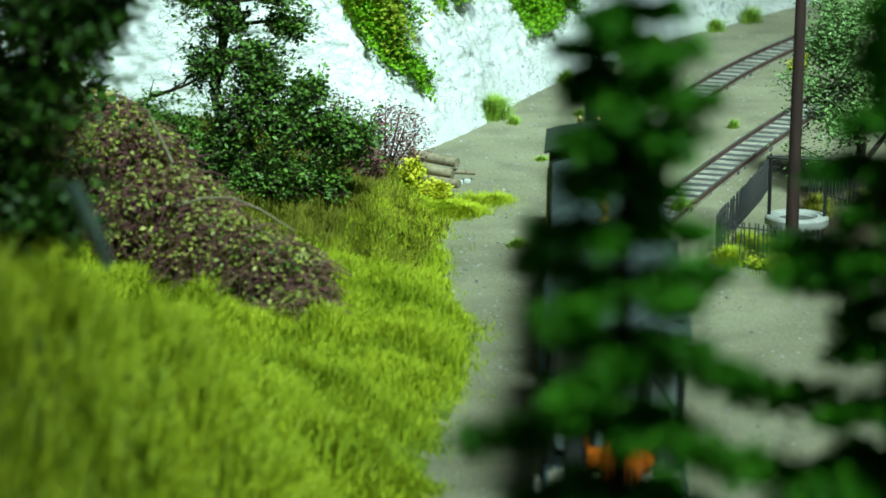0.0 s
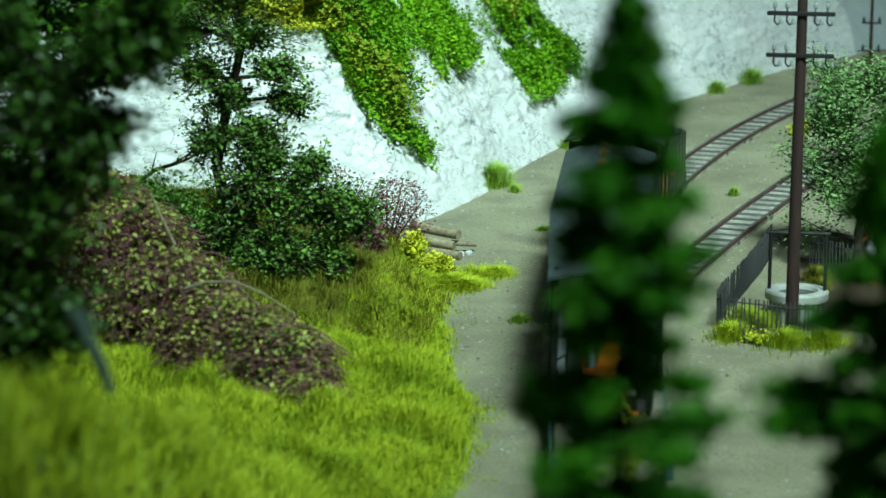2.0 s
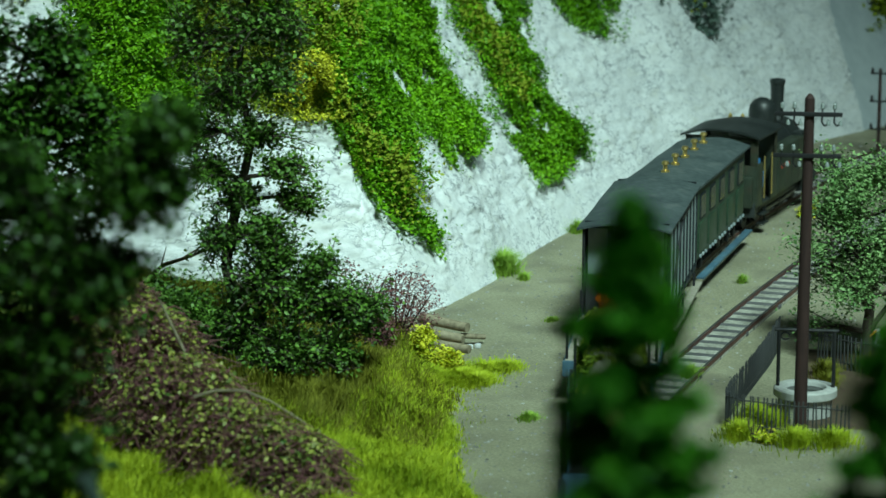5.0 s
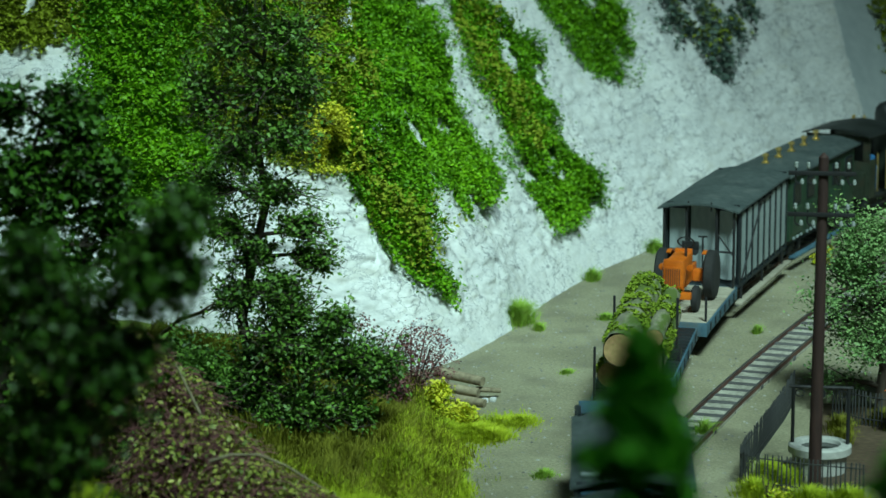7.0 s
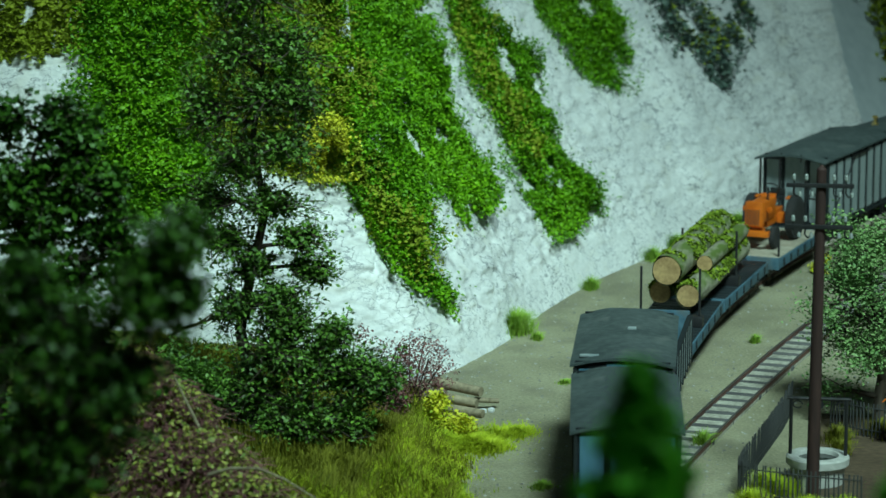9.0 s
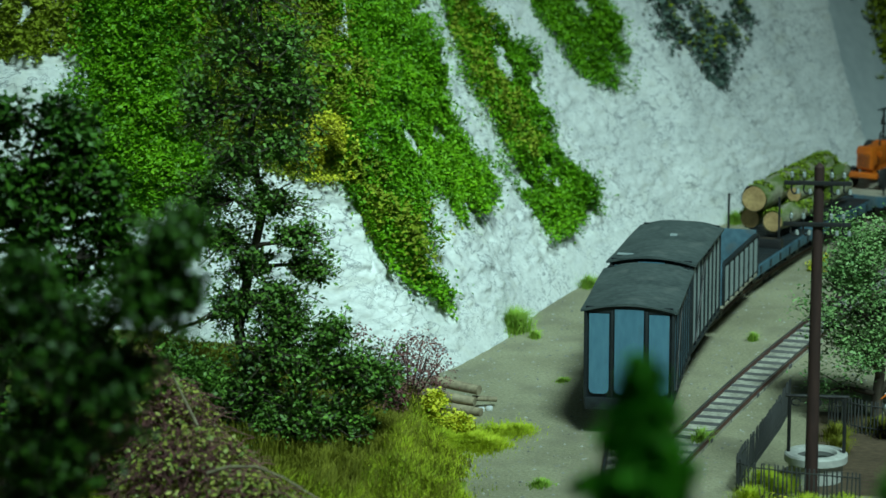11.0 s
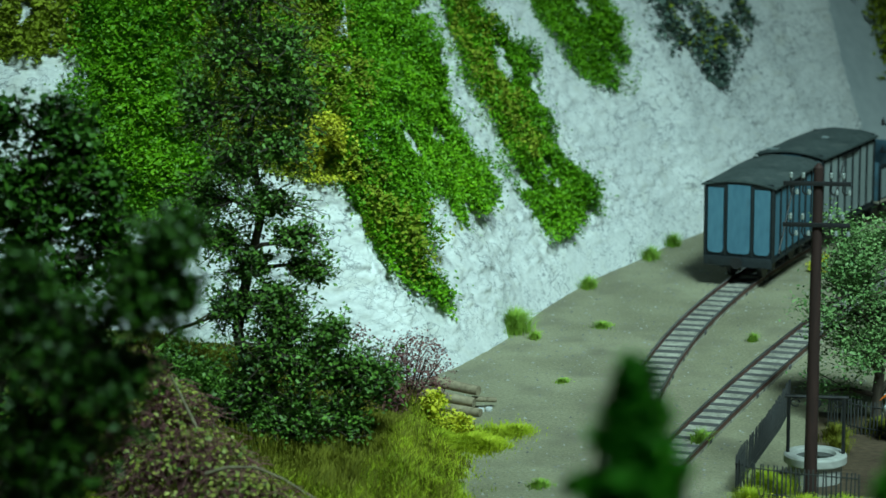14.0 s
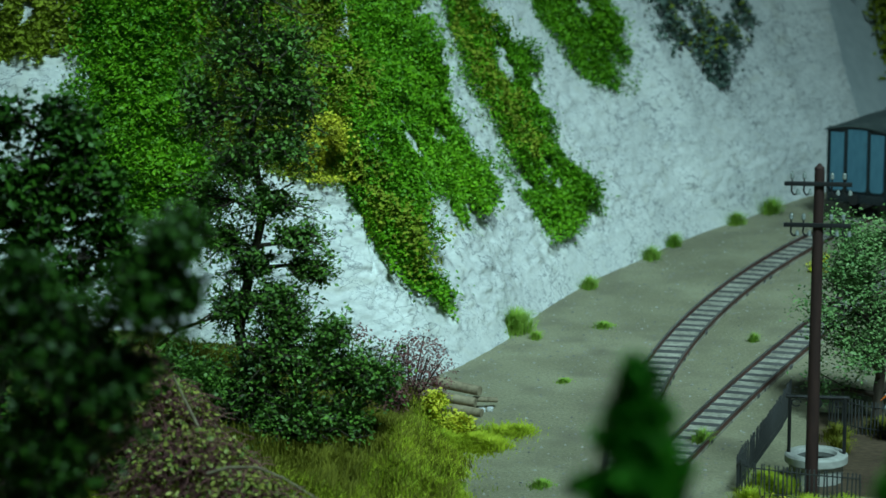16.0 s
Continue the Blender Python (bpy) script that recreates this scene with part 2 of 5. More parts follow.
def box(bm, x, y, z, sx, sy, sz, bevel=0.0, turn=None):
    """A box centred on x, y with its foot at z."""
    got = bmesh.ops.create_cube(bm, size=1)["verts"]
    bmesh.ops.scale(bm, vec=(sx, sy, sz), verts=got)
    if bevel:
        edges = list({e for v in got for e in v.link_edges})
        r = bmesh.ops.bevel(bm, geom=edges, offset=bevel, segments=2, affect="EDGES", profile=0.6)
        got = list({v for f in r["faces"] for v in f.verts} | {v for v in got if v.is_valid})
        seen = set(got); todo = list(got)
        while todo:
            for e in todo.pop().link_edges:
                for w in e.verts:
                    if w not in seen:
                        seen.add(w); todo.append(w)
        got = list(seen)
    if turn is not None:
        bmesh.ops.transform(bm, matrix=turn.to_4x4(), verts=got)
    bmesh.ops.translate(bm, vec=(x, y, z + (sz / 2 if turn is None else 0)), verts=got)
    return got


def rod(bm, a, b, r0, r1=None, n=10):
    a, b = Vector(a), Vector(b)
    r1 = r0 if r1 is None else r1
    got = bmesh.ops.create_cone(bm, cap_ends=True, segments=n, radius1=r0, radius2=r1, depth=(b - a).length)["verts"]
    m = Matrix.Translation((a + b) / 2) @ (b - a).to_track_quat("Z", "Y").to_matrix().to_4x4()
    bmesh.ops.transform(bm, matrix=m, verts=got)
    return got


def rods(items, n=8):
    bm = bmesh.new()
    for a, b, *r in items:
        rod(bm, a, b, *r, n=n)
    return bm


def boxes(items, bevel=0.0):
    bm = bmesh.new()
    for it in items:
        box(bm, *it, bevel=bevel)
    return bm


def turned(points, n=20):
    """A surface of revolution about z from (radius, height) pairs."""
    bm = bmesh.new()
    rings = [[bm.verts.new((r * math.cos(2 * math.pi * i / n), r * math.sin(2 * math.pi * i / n), z)) for i in range(n)] for r, z in points]
    for a, b in zip(rings, rings[1:]):
        for i in range(n):
            bm.faces.new((a[i], a[(i + 1) % n], b[(i + 1) % n], b[i]))
    bm.faces.new(rings[0][::-1]); bm.faces.new(rings[-1])
    return bm


def value_noise(p, seed=0):
    """Smooth lattice noise of an (n,3) array, 0 to 1."""
    p = np.asarray(p, dtype=np.float64)
    i = np.floor(p).astype(np.int64)
    f = p - i
    f = f * f * (3 - 2 * f)
    def h(a, b, c):
        n = (a * 374761393 + b * 668265263 + c * 2147483647 + seed * 974634777) & 0x7FFFFFFF
        n = ((n ^ (n >> 13)) * 1274126177) & 0x7FFFFFFF
        return ((n ^ (n >> 16)) & 0xFFFF) / 65535.0
    out = 0
    for dx in (0, 1):
        for dy in (0, 1):
            for dz in (0, 1):
                w = (f[:, 0] if dx else 1 - f[:, 0]) * (f[:, 1] if dy else 1 - f[:, 1]) * (f[:, 2] if dz else 1 - f[:, 2])
                out = out + w * h(i[:, 0] + dx, i[:, 1] + dy, i[:, 2] + dz)
    return out


def fbm(p, octaves=4, seed=0):
    p = np.asarray(p, dtype=np.float64)
    return sum(value_noise(p * 2 ** o, seed + o) / 2 ** (o + 1) for o in range(octaves))


def leaves(centres, size, lean=1.0, long=1.6, spread=0.35):
    """Folded diamond leaves, one island each, at the centres; they face anywhere but mostly up by `lean`."""
    c = np.asarray(centres, dtype=np.float64)
    n = len(c)
    nor = RNG.normal(size=(n, 3)); nor[:, 2] = np.abs(nor[:, 2]) + lean
    nor /= np.linalg.norm(nor, axis=1, keepdims=True)
    t = np.cross(nor, RNG.normal(size=(n, 3))); t /= np.linalg.norm(t, axis=1, keepdims=True)
    b = np.cross(nor, t)
    s = (size * RNG.uniform(1 - spread, 1 + spread, n))[:, None]
    v = np.stack([c - t * s * long / 2, c + b * s / 2 + nor * s * 0.15, c + t * s * long / 2, c - b * s / 2 + nor * s * 0.15], 1)
    q = np.arange(n)[:, None] * 4
    return v.reshape(-1, 3), np.concatenate([q + [0, 1, 2], q + [0, 2, 3]])


def blades(base, length, width, lean=0.5, spread=0.4, swirl=True, heading=None):
    """Bent grass blades of two pieces each."""
    base = np.asarray(base, dtype=np.float64)
    n = len(base)
    a = RNG.uniform(0, 2 * np.pi, n)
    if heading is not None:
        a = heading + RNG.normal(size=n) * 0.5
    elif swirl:
        a = 14 * value_noise(base * [0.8, 0.8, 0], 77) + RNG.normal(size=n) * 1.3
    d = np.stack([np.cos(a), np.sin(a), np.zeros(n)], 1)
    l = (length * RNG.uniform(1 - spread, 1 + spread, n))[:, None]
    k = RNG.uniform(0.1, 1.0, n)[:, None] * lean
    up = np.array([0, 0, 1.0])
    side = np.stack([-np.sin(a + 0.7), np.cos(a + 0.7), np.zeros(n)], 1) * width / 2
    mid = base + up * l * 0.6 + d * l * k * 0.25
    tip = base + up * l * (1 - 0.35 * k) + d * l * k
    v = np.stack([base - side, base + side, mid - side * 0.8, mid + side * 0.8, tip], 1)
    q = np.arange(n)[:, None] * 5
    return v.reshape(-1, 3), np.concatenate([q + [0, 1, 3], q + [0, 3, 2], q + [2, 3, 4]])


def blob(n, centre, radii, power=0.45):
    """Points in an ellipsoid, denser towards its skin."""
    d = RNG.normal(size=(n, 3)); d /= np.linalg.norm(d, axis=1, keepdims=True)
    return np.asarray(centre) + d * (RNG.uniform(0, 1, n) ** power)[:, None] * np.asarray(radii)


# ---- track plan ----
TX, TY, A0, R = -1.40, 25.1, radians(-5), 64.0


def along(s, off=0.0):
    """Place and heading s metres along the main track, off metres to its right."""
    if s < 0:
        th, x, y = A0, TX + s * math.sin(A0), TY + s * math.cos(A0)
    else:
        th = A0 + s / R
        x, y = TX + R * (math.cos(A0) - math.cos(th)), TY + R * (math.sin(th) - math.sin(A0))
    return x + off * math.cos(th), y - off * math.sin(th), th


def along_b(s, off=0.0):
    """The same for the second track."""
    x0, y0, a0, r = -0.84, 28.0, radians(10.5), 180.0
    th = a0 + s / r
    x, y = x0 + r * (math.cos(a0) - math.cos(th)), y0 + r * (math.sin(th) - math.sin(a0))
    return x + off * math.cos(th), y - off * math.sin(th), th


# ---- cliff and ground ----
BASE = np.array([(-24, 33.5), (-16, 33.2), (-11, 33.6), (-8, 34.2), (-6.6, 34.6), (-6.0, 35.6), (-5.5, 37.2), (-5.0, 39.5), (-4.5, 42.4), (-3.75, 45.5), (-2.8, 48.1), (-1.7, 51.4), (-0.3, 54.5), (1.3, 58.2), (4.5, 63), (9, 68.5), (17, 75), (30, 82)], float)
_d = np.r_[0, np.cumsum(np.linalg.norm(np.diff(BASE, axis=0), axis=1))]
CLIFF_LONG = _d[-1]


def cliff_base(u):
    """Foot of the cliff and the way back from it, u metres along."""
    def at(w):
        w = np.clip(w, 0, CLIFF_LONG)
        return np.stack([np.interp(w, _d, BASE[:, 0]), np.interp(w, _d, BASE[:, 1])], -1)
    p = (at(u - 0.6) + at(u) + at(u + 0.6)) / 3
    t = at(u + 0.9) - at(u - 0.9)
    t = t / np.maximum(np.linalg.norm(t, axis=-1, keepdims=True), 1e-6)
    return p, np.stack([-t[..., 1], t[..., 0]], -1)


def cliff_point(u, v, lift=0.0):
    """A place on the cliff's face, u along its foot and v up."""
    u, v = np.asarray(u, float), np.asarray(v, float)
    p, back = cliff_base(u)
    q = np.stack([u, v, np.zeros_like(u)], -1).reshape(-1, 3)
    rough = (fbm(q * [0.22, 0.10, 1], 3, 3) - 0.45).reshape(u.shape) * 1.5
    crag = (fbm(q * [1.1, 1.7, 1], 4, 9) - 0.45).reshape(u.shape) * 0.12
    ledge = (np.abs(fbm(q * [0.9, 2.6, 1], 3, 21) - 0.47)).reshape(u.shape) * -0.40
    chip = (fbm(q * [3.2, 8.0, 1], 3, 33) - 0.45).reshape(u.shape) * 0.22
    calm = np.interp(u, [20, 34], [1.0, 0.55])
    off = 0.62 * v + 0.012 * v * v + (rough + (crag + ledge + chip) * calm) * np.clip(v / 1.2, 0.15, 1) - lift
    return np.stack([p[..., 0] + back[..., 0] * off, p[..., 1] + back[..., 1] * off, v + 0 * u], -1)


def grid_faces(n, m):
    i = np.arange(n - 1)[:, None] * m + np.arange(m - 1)
    i = i.ravel()
    return np.stack([i, i + m, i + m + 1, i + 1], 1)


def edge_x(y):
    """Where the grass meets the gravel."""
    return np.interp(y, [-12, 4, 13.6, 17.2, 19.9, 23.7, 29.1, 31, 33, 36], [-2.2, -2.6, -2.97, -2.92, -3.15, -4.0, -5.0, -5.5, -6.2, -7.5])


def ground_z(x, y):
    """Height of the ground: level by the tracks, a bank and a knoll on the grass side."""
    x, y = np.asarray(x, float), np.asarray(y, float)
    inn = np.clip(edge_x(y) - x, 0, None)
    bank = 0.28 * np.clip(inn, 0, 1.2)
    ridge = np.interp(y, [-14, -3, 1.3, 6, 10, 14, 18, 24], [7.2, 6.1, 4.6, 3.1, 1.6, 0.35, 0.1, 0.1])
    knoll = ridge * np.clip((inn - 0.3) / 1.9, 0, 1) ** 1.3
    rise = 0.16 * np.clip(inn - 2.2, 0, 6) * np.clip((y - 12) / 8, 0, 1)
    q = np.stack([x, y, 0 * x], -1).reshape(-1, 3)
    bumpy = (fbm(q * 0.6, 3, 5) - 0.45).reshape(x.shape)
    return bank + knoll + rise + bumpy * (0.04 + 0.5 * np.clip(inn, 0, 1))


def make_ground():
    xs = np.r_[np.linspace(-60, -13, 20), np.linspace(-12.6, 8, 120), np.linspace(8.6, 60, 24)]
    ys = np.r_[np.linspace(-60, -13, 14), np.linspace(-12.5, 62, 230), np.linspace(63, 120, 16)]
    gx, gy = np.meshgrid(xs, ys, indexing="ij")
    v = np.stack([gx, gy, ground_z(gx, gy)], -1).reshape(-1, 3)
    ob = raw("ground", v, grid_faces(len(xs), len(ys)), GRAVEL, flat=False)
    me = ob.data
    me.materials.append(TURF); me.materials.append(SOIL)
    f = np.array([p.center[:2] for p in me.polygons]) / K
    turf = f[:, 0] < edge_x(f[:, 1]) + 0.15 * (fbm(np.c_[f * 1.5, f[:, 0] * 0], 2, 8) - 0.5)
    soil = (f[:, 0] > 1.9) & (f[:, 0] < 9) & (f[:, 1] > 26.8) & (f[:, 1] < 33) & (f[:, 0] > 0.9 + (f[:, 1] - 26.8) * 0.2)
    me.polygons.foreach_set("material_index", np.where(soil, 2, np.where(turf, 1, 0)).astype(np.int32))
    tagged(ob, "grey-beige fine gravel ground with grassy bank", "ground", kind="structure")


def make_cliff():
    us = np.r_[np.linspace(0, 8, 40), np.linspace(8.1, 53, 640)]
    vs = np.r_[-0.4, np.linspace(0, 9, 190), np.linspace(9.1, 17, 60)]
    gu, gv = np.meshgrid(us, vs, indexing="ij")
    ob = raw("cliff", cliff_point(np.minimum(gu, 46.6 + 0.35 * gv), gv).reshape(-1, 3), grid_faces(len(us), len(vs)), CHALK, flat=False)
    tagged(ob, "white chalk cliff face with cracked ledges", "cliff", kind="structure")
    # smooth painted wall that carries on from the end of the chalk
    gs, gv = np.meshgrid(np.linspace(0, 1, 60), np.linspace(-0.4, 17, 40), indexing="ij")
    gu = 46.4 + 0.35 * gv + gs * (CLIFF_LONG - 46.4 - 0.35 * gv)
    p, back = cliff_base(gu)
    off = 0.62 * gv + 0.012 * gv * gv + 0.05
    wall = np.stack([p[..., 0] + back[..., 0] * off, p[..., 1] + back[..., 1] * off, gv], -1)
    ob = raw("wall_far", wall.reshape(-1, 3), grid_faces(60, 40), PAINTED_WALL, flat=False)
    tagged(ob, "smooth blue-grey painted wall beyond the chalk", "wall", kind="structure")
    # painted board far behind
    bm = boxes([(10, 112, -1, 150, 0.5, 70)])
    tagged(part("backdrop", bm, BACKDROP), "pale grey painted backdrop board", "backdrop", kind="structure")


make_ground()
make_cliff()


def make_pebbles():
    """Loose stones strewn over the gravel."""
    n = 15000
    x, y = RNG.uniform(-6.5, 6, n), RNG.uniform(10, 60, n)
    k = (x > edge_x(y) + 0.1) & ~((x > 0.9) & (y > 26) & (y < 33.5))
    x, y = x[k], y[k]
    n = len(x)
    c = np.stack([x, y, ground_z(x, y) + 0.006], 1)
    r = (0.011 + 0.032 * RNG.uniform(0, 1, n) ** 4)[:, None, None]
    shape = np.array([(1, 0, 0), (0, 1, 0), (-1, 0, 0), (0, -1, 0), (0, 0, 0.8)], float)
    v = c[:, None, :] + shape[None] * r * RNG.uniform(0.7, 1.3, (n, 5, 3))
    q = np.arange(n)[:, None] * 5
    f = np.concatenate([q + [0, 1, 4], q + [1, 2, 4], q + [2, 3, 4], q + [3, 0, 4]])
    tagged(raw("pebbles", v.reshape(-1, 3), f, PEBBLE), "loose pale and dark pebbles on the gravel", "pebbles", kind="stuff")


make_pebbles()


# ---- tracks ----
def strip(fn, s0, s1, off, z, w, h, step=0.8):
    """A bar of width w and height h along a track."""
    bm = bmesh.new()
    rings = []
    for s in np.arange(s0, s1 + step / 2, step):
        ring = []
        for o, zz in ((off - w / 2, z), (off + w / 2, z), (off + w / 2, z + h), (off - w / 2, z + h)):
            x, y, _ = fn(float(s), o)
            ring.append(bm.verts.new((x, y, zz)))
        rings.append(ring)
    for a, b in zip(rings, rings[1:]):
        for i in range(4):
            bm.faces.new((a[i], a[(i + 1) % 4], b[(i + 1) % 4], b[i]))
    bm.faces.new(rings[0][::-1]); bm.faces.new(rings[-1])
    return bm


def make_track(fn, s0, s1, label):
    track = tagged(empty("railway_track"), label, "railway track")
    for side in (-0.36, 0.36):
        rail = part("rail", strip(fn, s0, s1, side, 0.02, 0.07, 0.12), RUST, track, "rusty brown steel rail")
        part("rail_head", strip(fn, s0, s1, side, 0.14, 0.05, 0.012), STEEL, rail, "worn bright rail head")
    part("ballast_bed", strip(fn, s0, s1, 0.0, -0.05, 0.80, 0.11, 0.5), BALLAST, track, "pale fine ballast between the sleepers")
    shapes = []
    for k in range(4):
        bm = bmesh.new()
        box(bm, 0, 0, -0.045, 0.76 + 0.02 * k, 0.155 + 0.014 * k, 0.125, bevel=0.018)
        p = part("sleeper", bm, SLEEPER, track)
        shapes.append(p.data)
        bpy.data.objects.remove(p)
    n = int((s1 - s0) / 0.56)
    for i in range(n):
        x, y, th = fn(s0 + 0.56 * (i + 0.5), RNG.uniform(-0.02, 0.02))
        ob = new("sleeper", shapes[i % 4])
        ob.parent = track
        ob.matrix_basis = P(x, y, RNG.uniform(-0.012, 0.012), 0, 0, -math.degrees(th) + RNG.uniform(-1.5, 1.5))


make_track(along, -34, 46, "main metre-gauge track with rusty rails and dark sleepers")
make_track(along_b, -4, 40, "second metre-gauge track with weathered sleepers in gravel")


# ---- rolling stock ----
def arch(width, length, rise, thick, n=12):
    """A curved roof sheet with its eaves at z 0."""
    bm = bmesh.new()
    rows = []
    for y in np.linspace(-length / 2, length / 2, 9):
        top, low = [], []
        for i in range(n + 1):
            a = -1 + 2 * i / n
            z = rise * (1 - a * a)
            sag = 0.01 * math.sin(y * 2.1 + i)
            top.append(bm.verts.new((a * width / 2, y, z + thick + sag)))
            low.append(bm.verts.new((a * width / 2, y, z)))
        rows.append(top + low[::-1])
    m = len(rows[0])
    for a, b in zip(rows, rows[1:]):
        for i in range(m):
            bm.faces.new((a[i], a[(i + 1) % m], b[(i + 1) % m], b[i]))
    bm.faces.new(rows[0][::-1]); bm.faces.new(rows[-1])
    return bm


def wheel(parent, x, y, r, spokes=0):
    bm = bmesh.new()
    s = 1 if x > 0 else -1
    rod(bm, (x - 0.05, y, r), (x + 0.05, y, r), r, n=20)
    rod(bm, (x - s * 0.06, y, r), (x - s * 0.045, y, r), r + 0.04, n=20)
    rod(bm, (x + s * 0.05, y, r), (x + s * 0.10, y, r), r * 0.25, n=10)
    return part("wheel", bm, IRON, parent)


def running_gear(w, long, width=1.5, axles=(-0.3, 0.3), r=0.3):
    under = [(sx * 0.62, 0, 0.42, 0.10, long, 0.18) for sx in (-1, 1)]
    under += [(0, sy * (long / 2 - 0.06), 0.40, width, 0.12, 0.24) for sy in (-1, 1)]
    part("underframe", boxes(under, 0.012), FRAME, w)
    for a in axles:
        for sx in (-0.4, 0.4):
            wheel(w, sx, a * long, r)
            part("axle_box", boxes([(sx * 1.6, a * long, 0.20, 0.10, 0.22, 0.24)], 0.02), IRON, w)
    for sy in (-1, 1):
        bm = bmesh.new()
        y = sy * long / 2
        rod(bm, (0, y, 0.52), (0, y + sy * 0.16, 0.52), 0.05)
        rod(bm, (0, y + sy * 0.16, 0.52), (0, y + sy * 0.20, 0.52), 0.15, n=16)
        part("buffer", bm, IRON, w)


def rounded_panel(bm, sx, sz, d=0.025, cut=0.09):
    """A panel in the xz plane with its lower corners cut round, its foot at z 0."""
    pts = [(-sx / 2, sz), (sx / 2, sz), (sx / 2, cut), (sx / 2 - cut * 0.3, cut * 0.3), (sx / 2 - cut, 0), (-sx / 2 + cut, 0), (-sx / 2 + cut * 0.3, cut * 0.3), (-sx / 2, cut)]
    a = [bm.verts.new((x, -d / 2, z)) for x, z in pts]
    b = [bm.verts.new((x, d / 2, z)) for x, z in pts]
    bm.faces.new(a); bm.faces.new(b[::-1])
    for i in range(len(pts)):
        bm.faces.new((a[i], b[i], b[(i + 1) % len(pts)], a[(i + 1) % len(pts)]))


def van(long, label, side_mat, end_mat, panels, hatch=False, veranda=False, footboard=False, hi=1.80):
    w = tagged(empty("covered_van"), label, "railway van", group="train")
    z0 = 0.60
    y0 = 0.0
    blong = long
    if veranda:
        blong, y0 = long - 0.45, 0.225
    part("body", boxes([(0, y0, z0, 1.72, blong - 0.04, hi)], 0.015), FRAME, w)
    part("floor", boxes([(0, 0, z0 - 0.06, 1.80, long, 0.07)], 0.01), FRAME, w)
    # sides: panels between dark posts
    step = (blong - 0.10) / panels
    for sx in (-1, 1):
        for i in range(panels):
            y = y0 - blong / 2 + 0.05 + step * (i + 0.5)
            bm = bmesh.new()
            rounded_panel(bm, step - 0.10, hi - 0.22, 0.03, 0.05)
            part("side_panel", bm, side_mat, w, m=P(sx * 0.866, y, z0 + 0.10, 0, 0, 90))
        for i in range(panels + 1):
            y = y0 - blong / 2 + 0.05 + step * i
            part("post", boxes([(sx * 0.885, y, z0 + 0.01, 0.05, 0.09, hi - 0.02)], 0.006), FRAME, w)
        mid = panels // 2
        part("door_rail", boxes([(sx * 0.925, y0, z0 + hi - 0.16, 0.03, step * 2.2, 0.06)], 0.006), IRON, w)
        part("brace", rods([((sx * 0.91, y0 - step * (mid - 0.2), z0 + 0.12), (sx * 0.91, y0 - step * 0.7, z0 + hi - 0.2), 0.022)]), IRON, w)
        if footboard:
            part("footboard", boxes([(sx * 0.97, 0, 0.22, 0.17, long * 0.98, 0.05)], 0.01), DECK, w, "pale wooden footboard")
            for k in (-1.6, 0, 1.6):
                part("bracket", boxes([(sx * 0.92, k * long / 4, 0.26, 0.05, 0.05, 0.3)]), IRON, w)
    # ends: three panels with rounded feet
    for sy in (-1, 1):
        ye = y0 + sy * blong / 2
        for cx, sx in ((-0.60, 0.40), (0.0, 0.58), (0.60, 0.40)):
            bm = bmesh.new()
            rounded_panel(bm, sx, hi - 0.16 + (0.10 if cx == 0 else 0.0), 0.04, 0.10)
            part("end_panel", bm, end_mat, w, m=P(cx, ye, z0 + 0.12))
        for cx in (-0.875, -0.345, 0.345, 0.875):
            part("end_post", boxes([(cx, ye + sy * 0.012, z0, 0.055, 0.05, hi + 0.03)], 0.006), FRAME, w)
        part("buffer_beam", boxes([(0, sy * (long / 2 + 0.01), z0 - 0.20, 1.75, 0.10, 0.24)], 0.012), FRAME, w)
        part("gable", boxes([(0, ye - sy * 0.01, z0 + hi - 0.02, 1.74, 0.04, 0.13)]), FRAME, w)
    if veranda:
        yv = -long / 2 + 0.06
        for cx in (-0.84, -0.30, 0.42, 0.84):
            part("veranda_post", boxes([(cx, yv, z0, 0.055, 0.055, hi + 0.05)], 0.006), IRON, w)
        part("veranda_rail", rods([((-0.84, yv, z0 + 0.85), (-0.30, yv, z0 + 0.85), 0.025), ((0.42, yv, z0 + 0.85), (0.84, yv, z0 + 0.85), 0.025), ((-0.84, yv, z0 + 0.45), (-0.30, yv, z0 + 0.75), 0.02), ((0.42, yv, z0 + 1.3), (0.84, yv, z0 + 0.75), 0.02)]), IRON, w)
        part("brake_handle", rods([((0.05, yv + 0.18, z0), (0.05, yv + 0.18, z0 + 1.15), 0.022), ((-0.06, yv + 0.18, z0 + 1.15), (0.16, yv + 0.18, z0 + 1.15), 0.022)]), IRON, w)
        part("lamp_iron", rods([((-0.25, yv - 0.05, z0 + hi), (-0.25, yv - 0.05, z0 + hi + 0.22), 0.02), ((0.3, yv - 0.05, z0 + hi), (0.3, yv - 0.05, z0 + hi + 0.22), 0.02)]), IRON, w)
    roof = part("roof", arch(1.94, long + 0.14, 0.145, 0.045), ROOF, w, m=P(0, 0, z0 + hi - 0.005))
    if hatch:
        part("hatch", boxes([(0.1, 0.3, 0.165, 0.16, 0.14, 0.06)], 0.012), PANEL_PALE, roof, "small pale hatch")
        part("patch", boxes([(-0.55, -long / 2 + 0.35, 0.125, 0.5, 0.12, 0.03)], 0.004, ), PANEL_PALE, roof, "worn pale roof patch")
    running_gear(w, long)
    return w


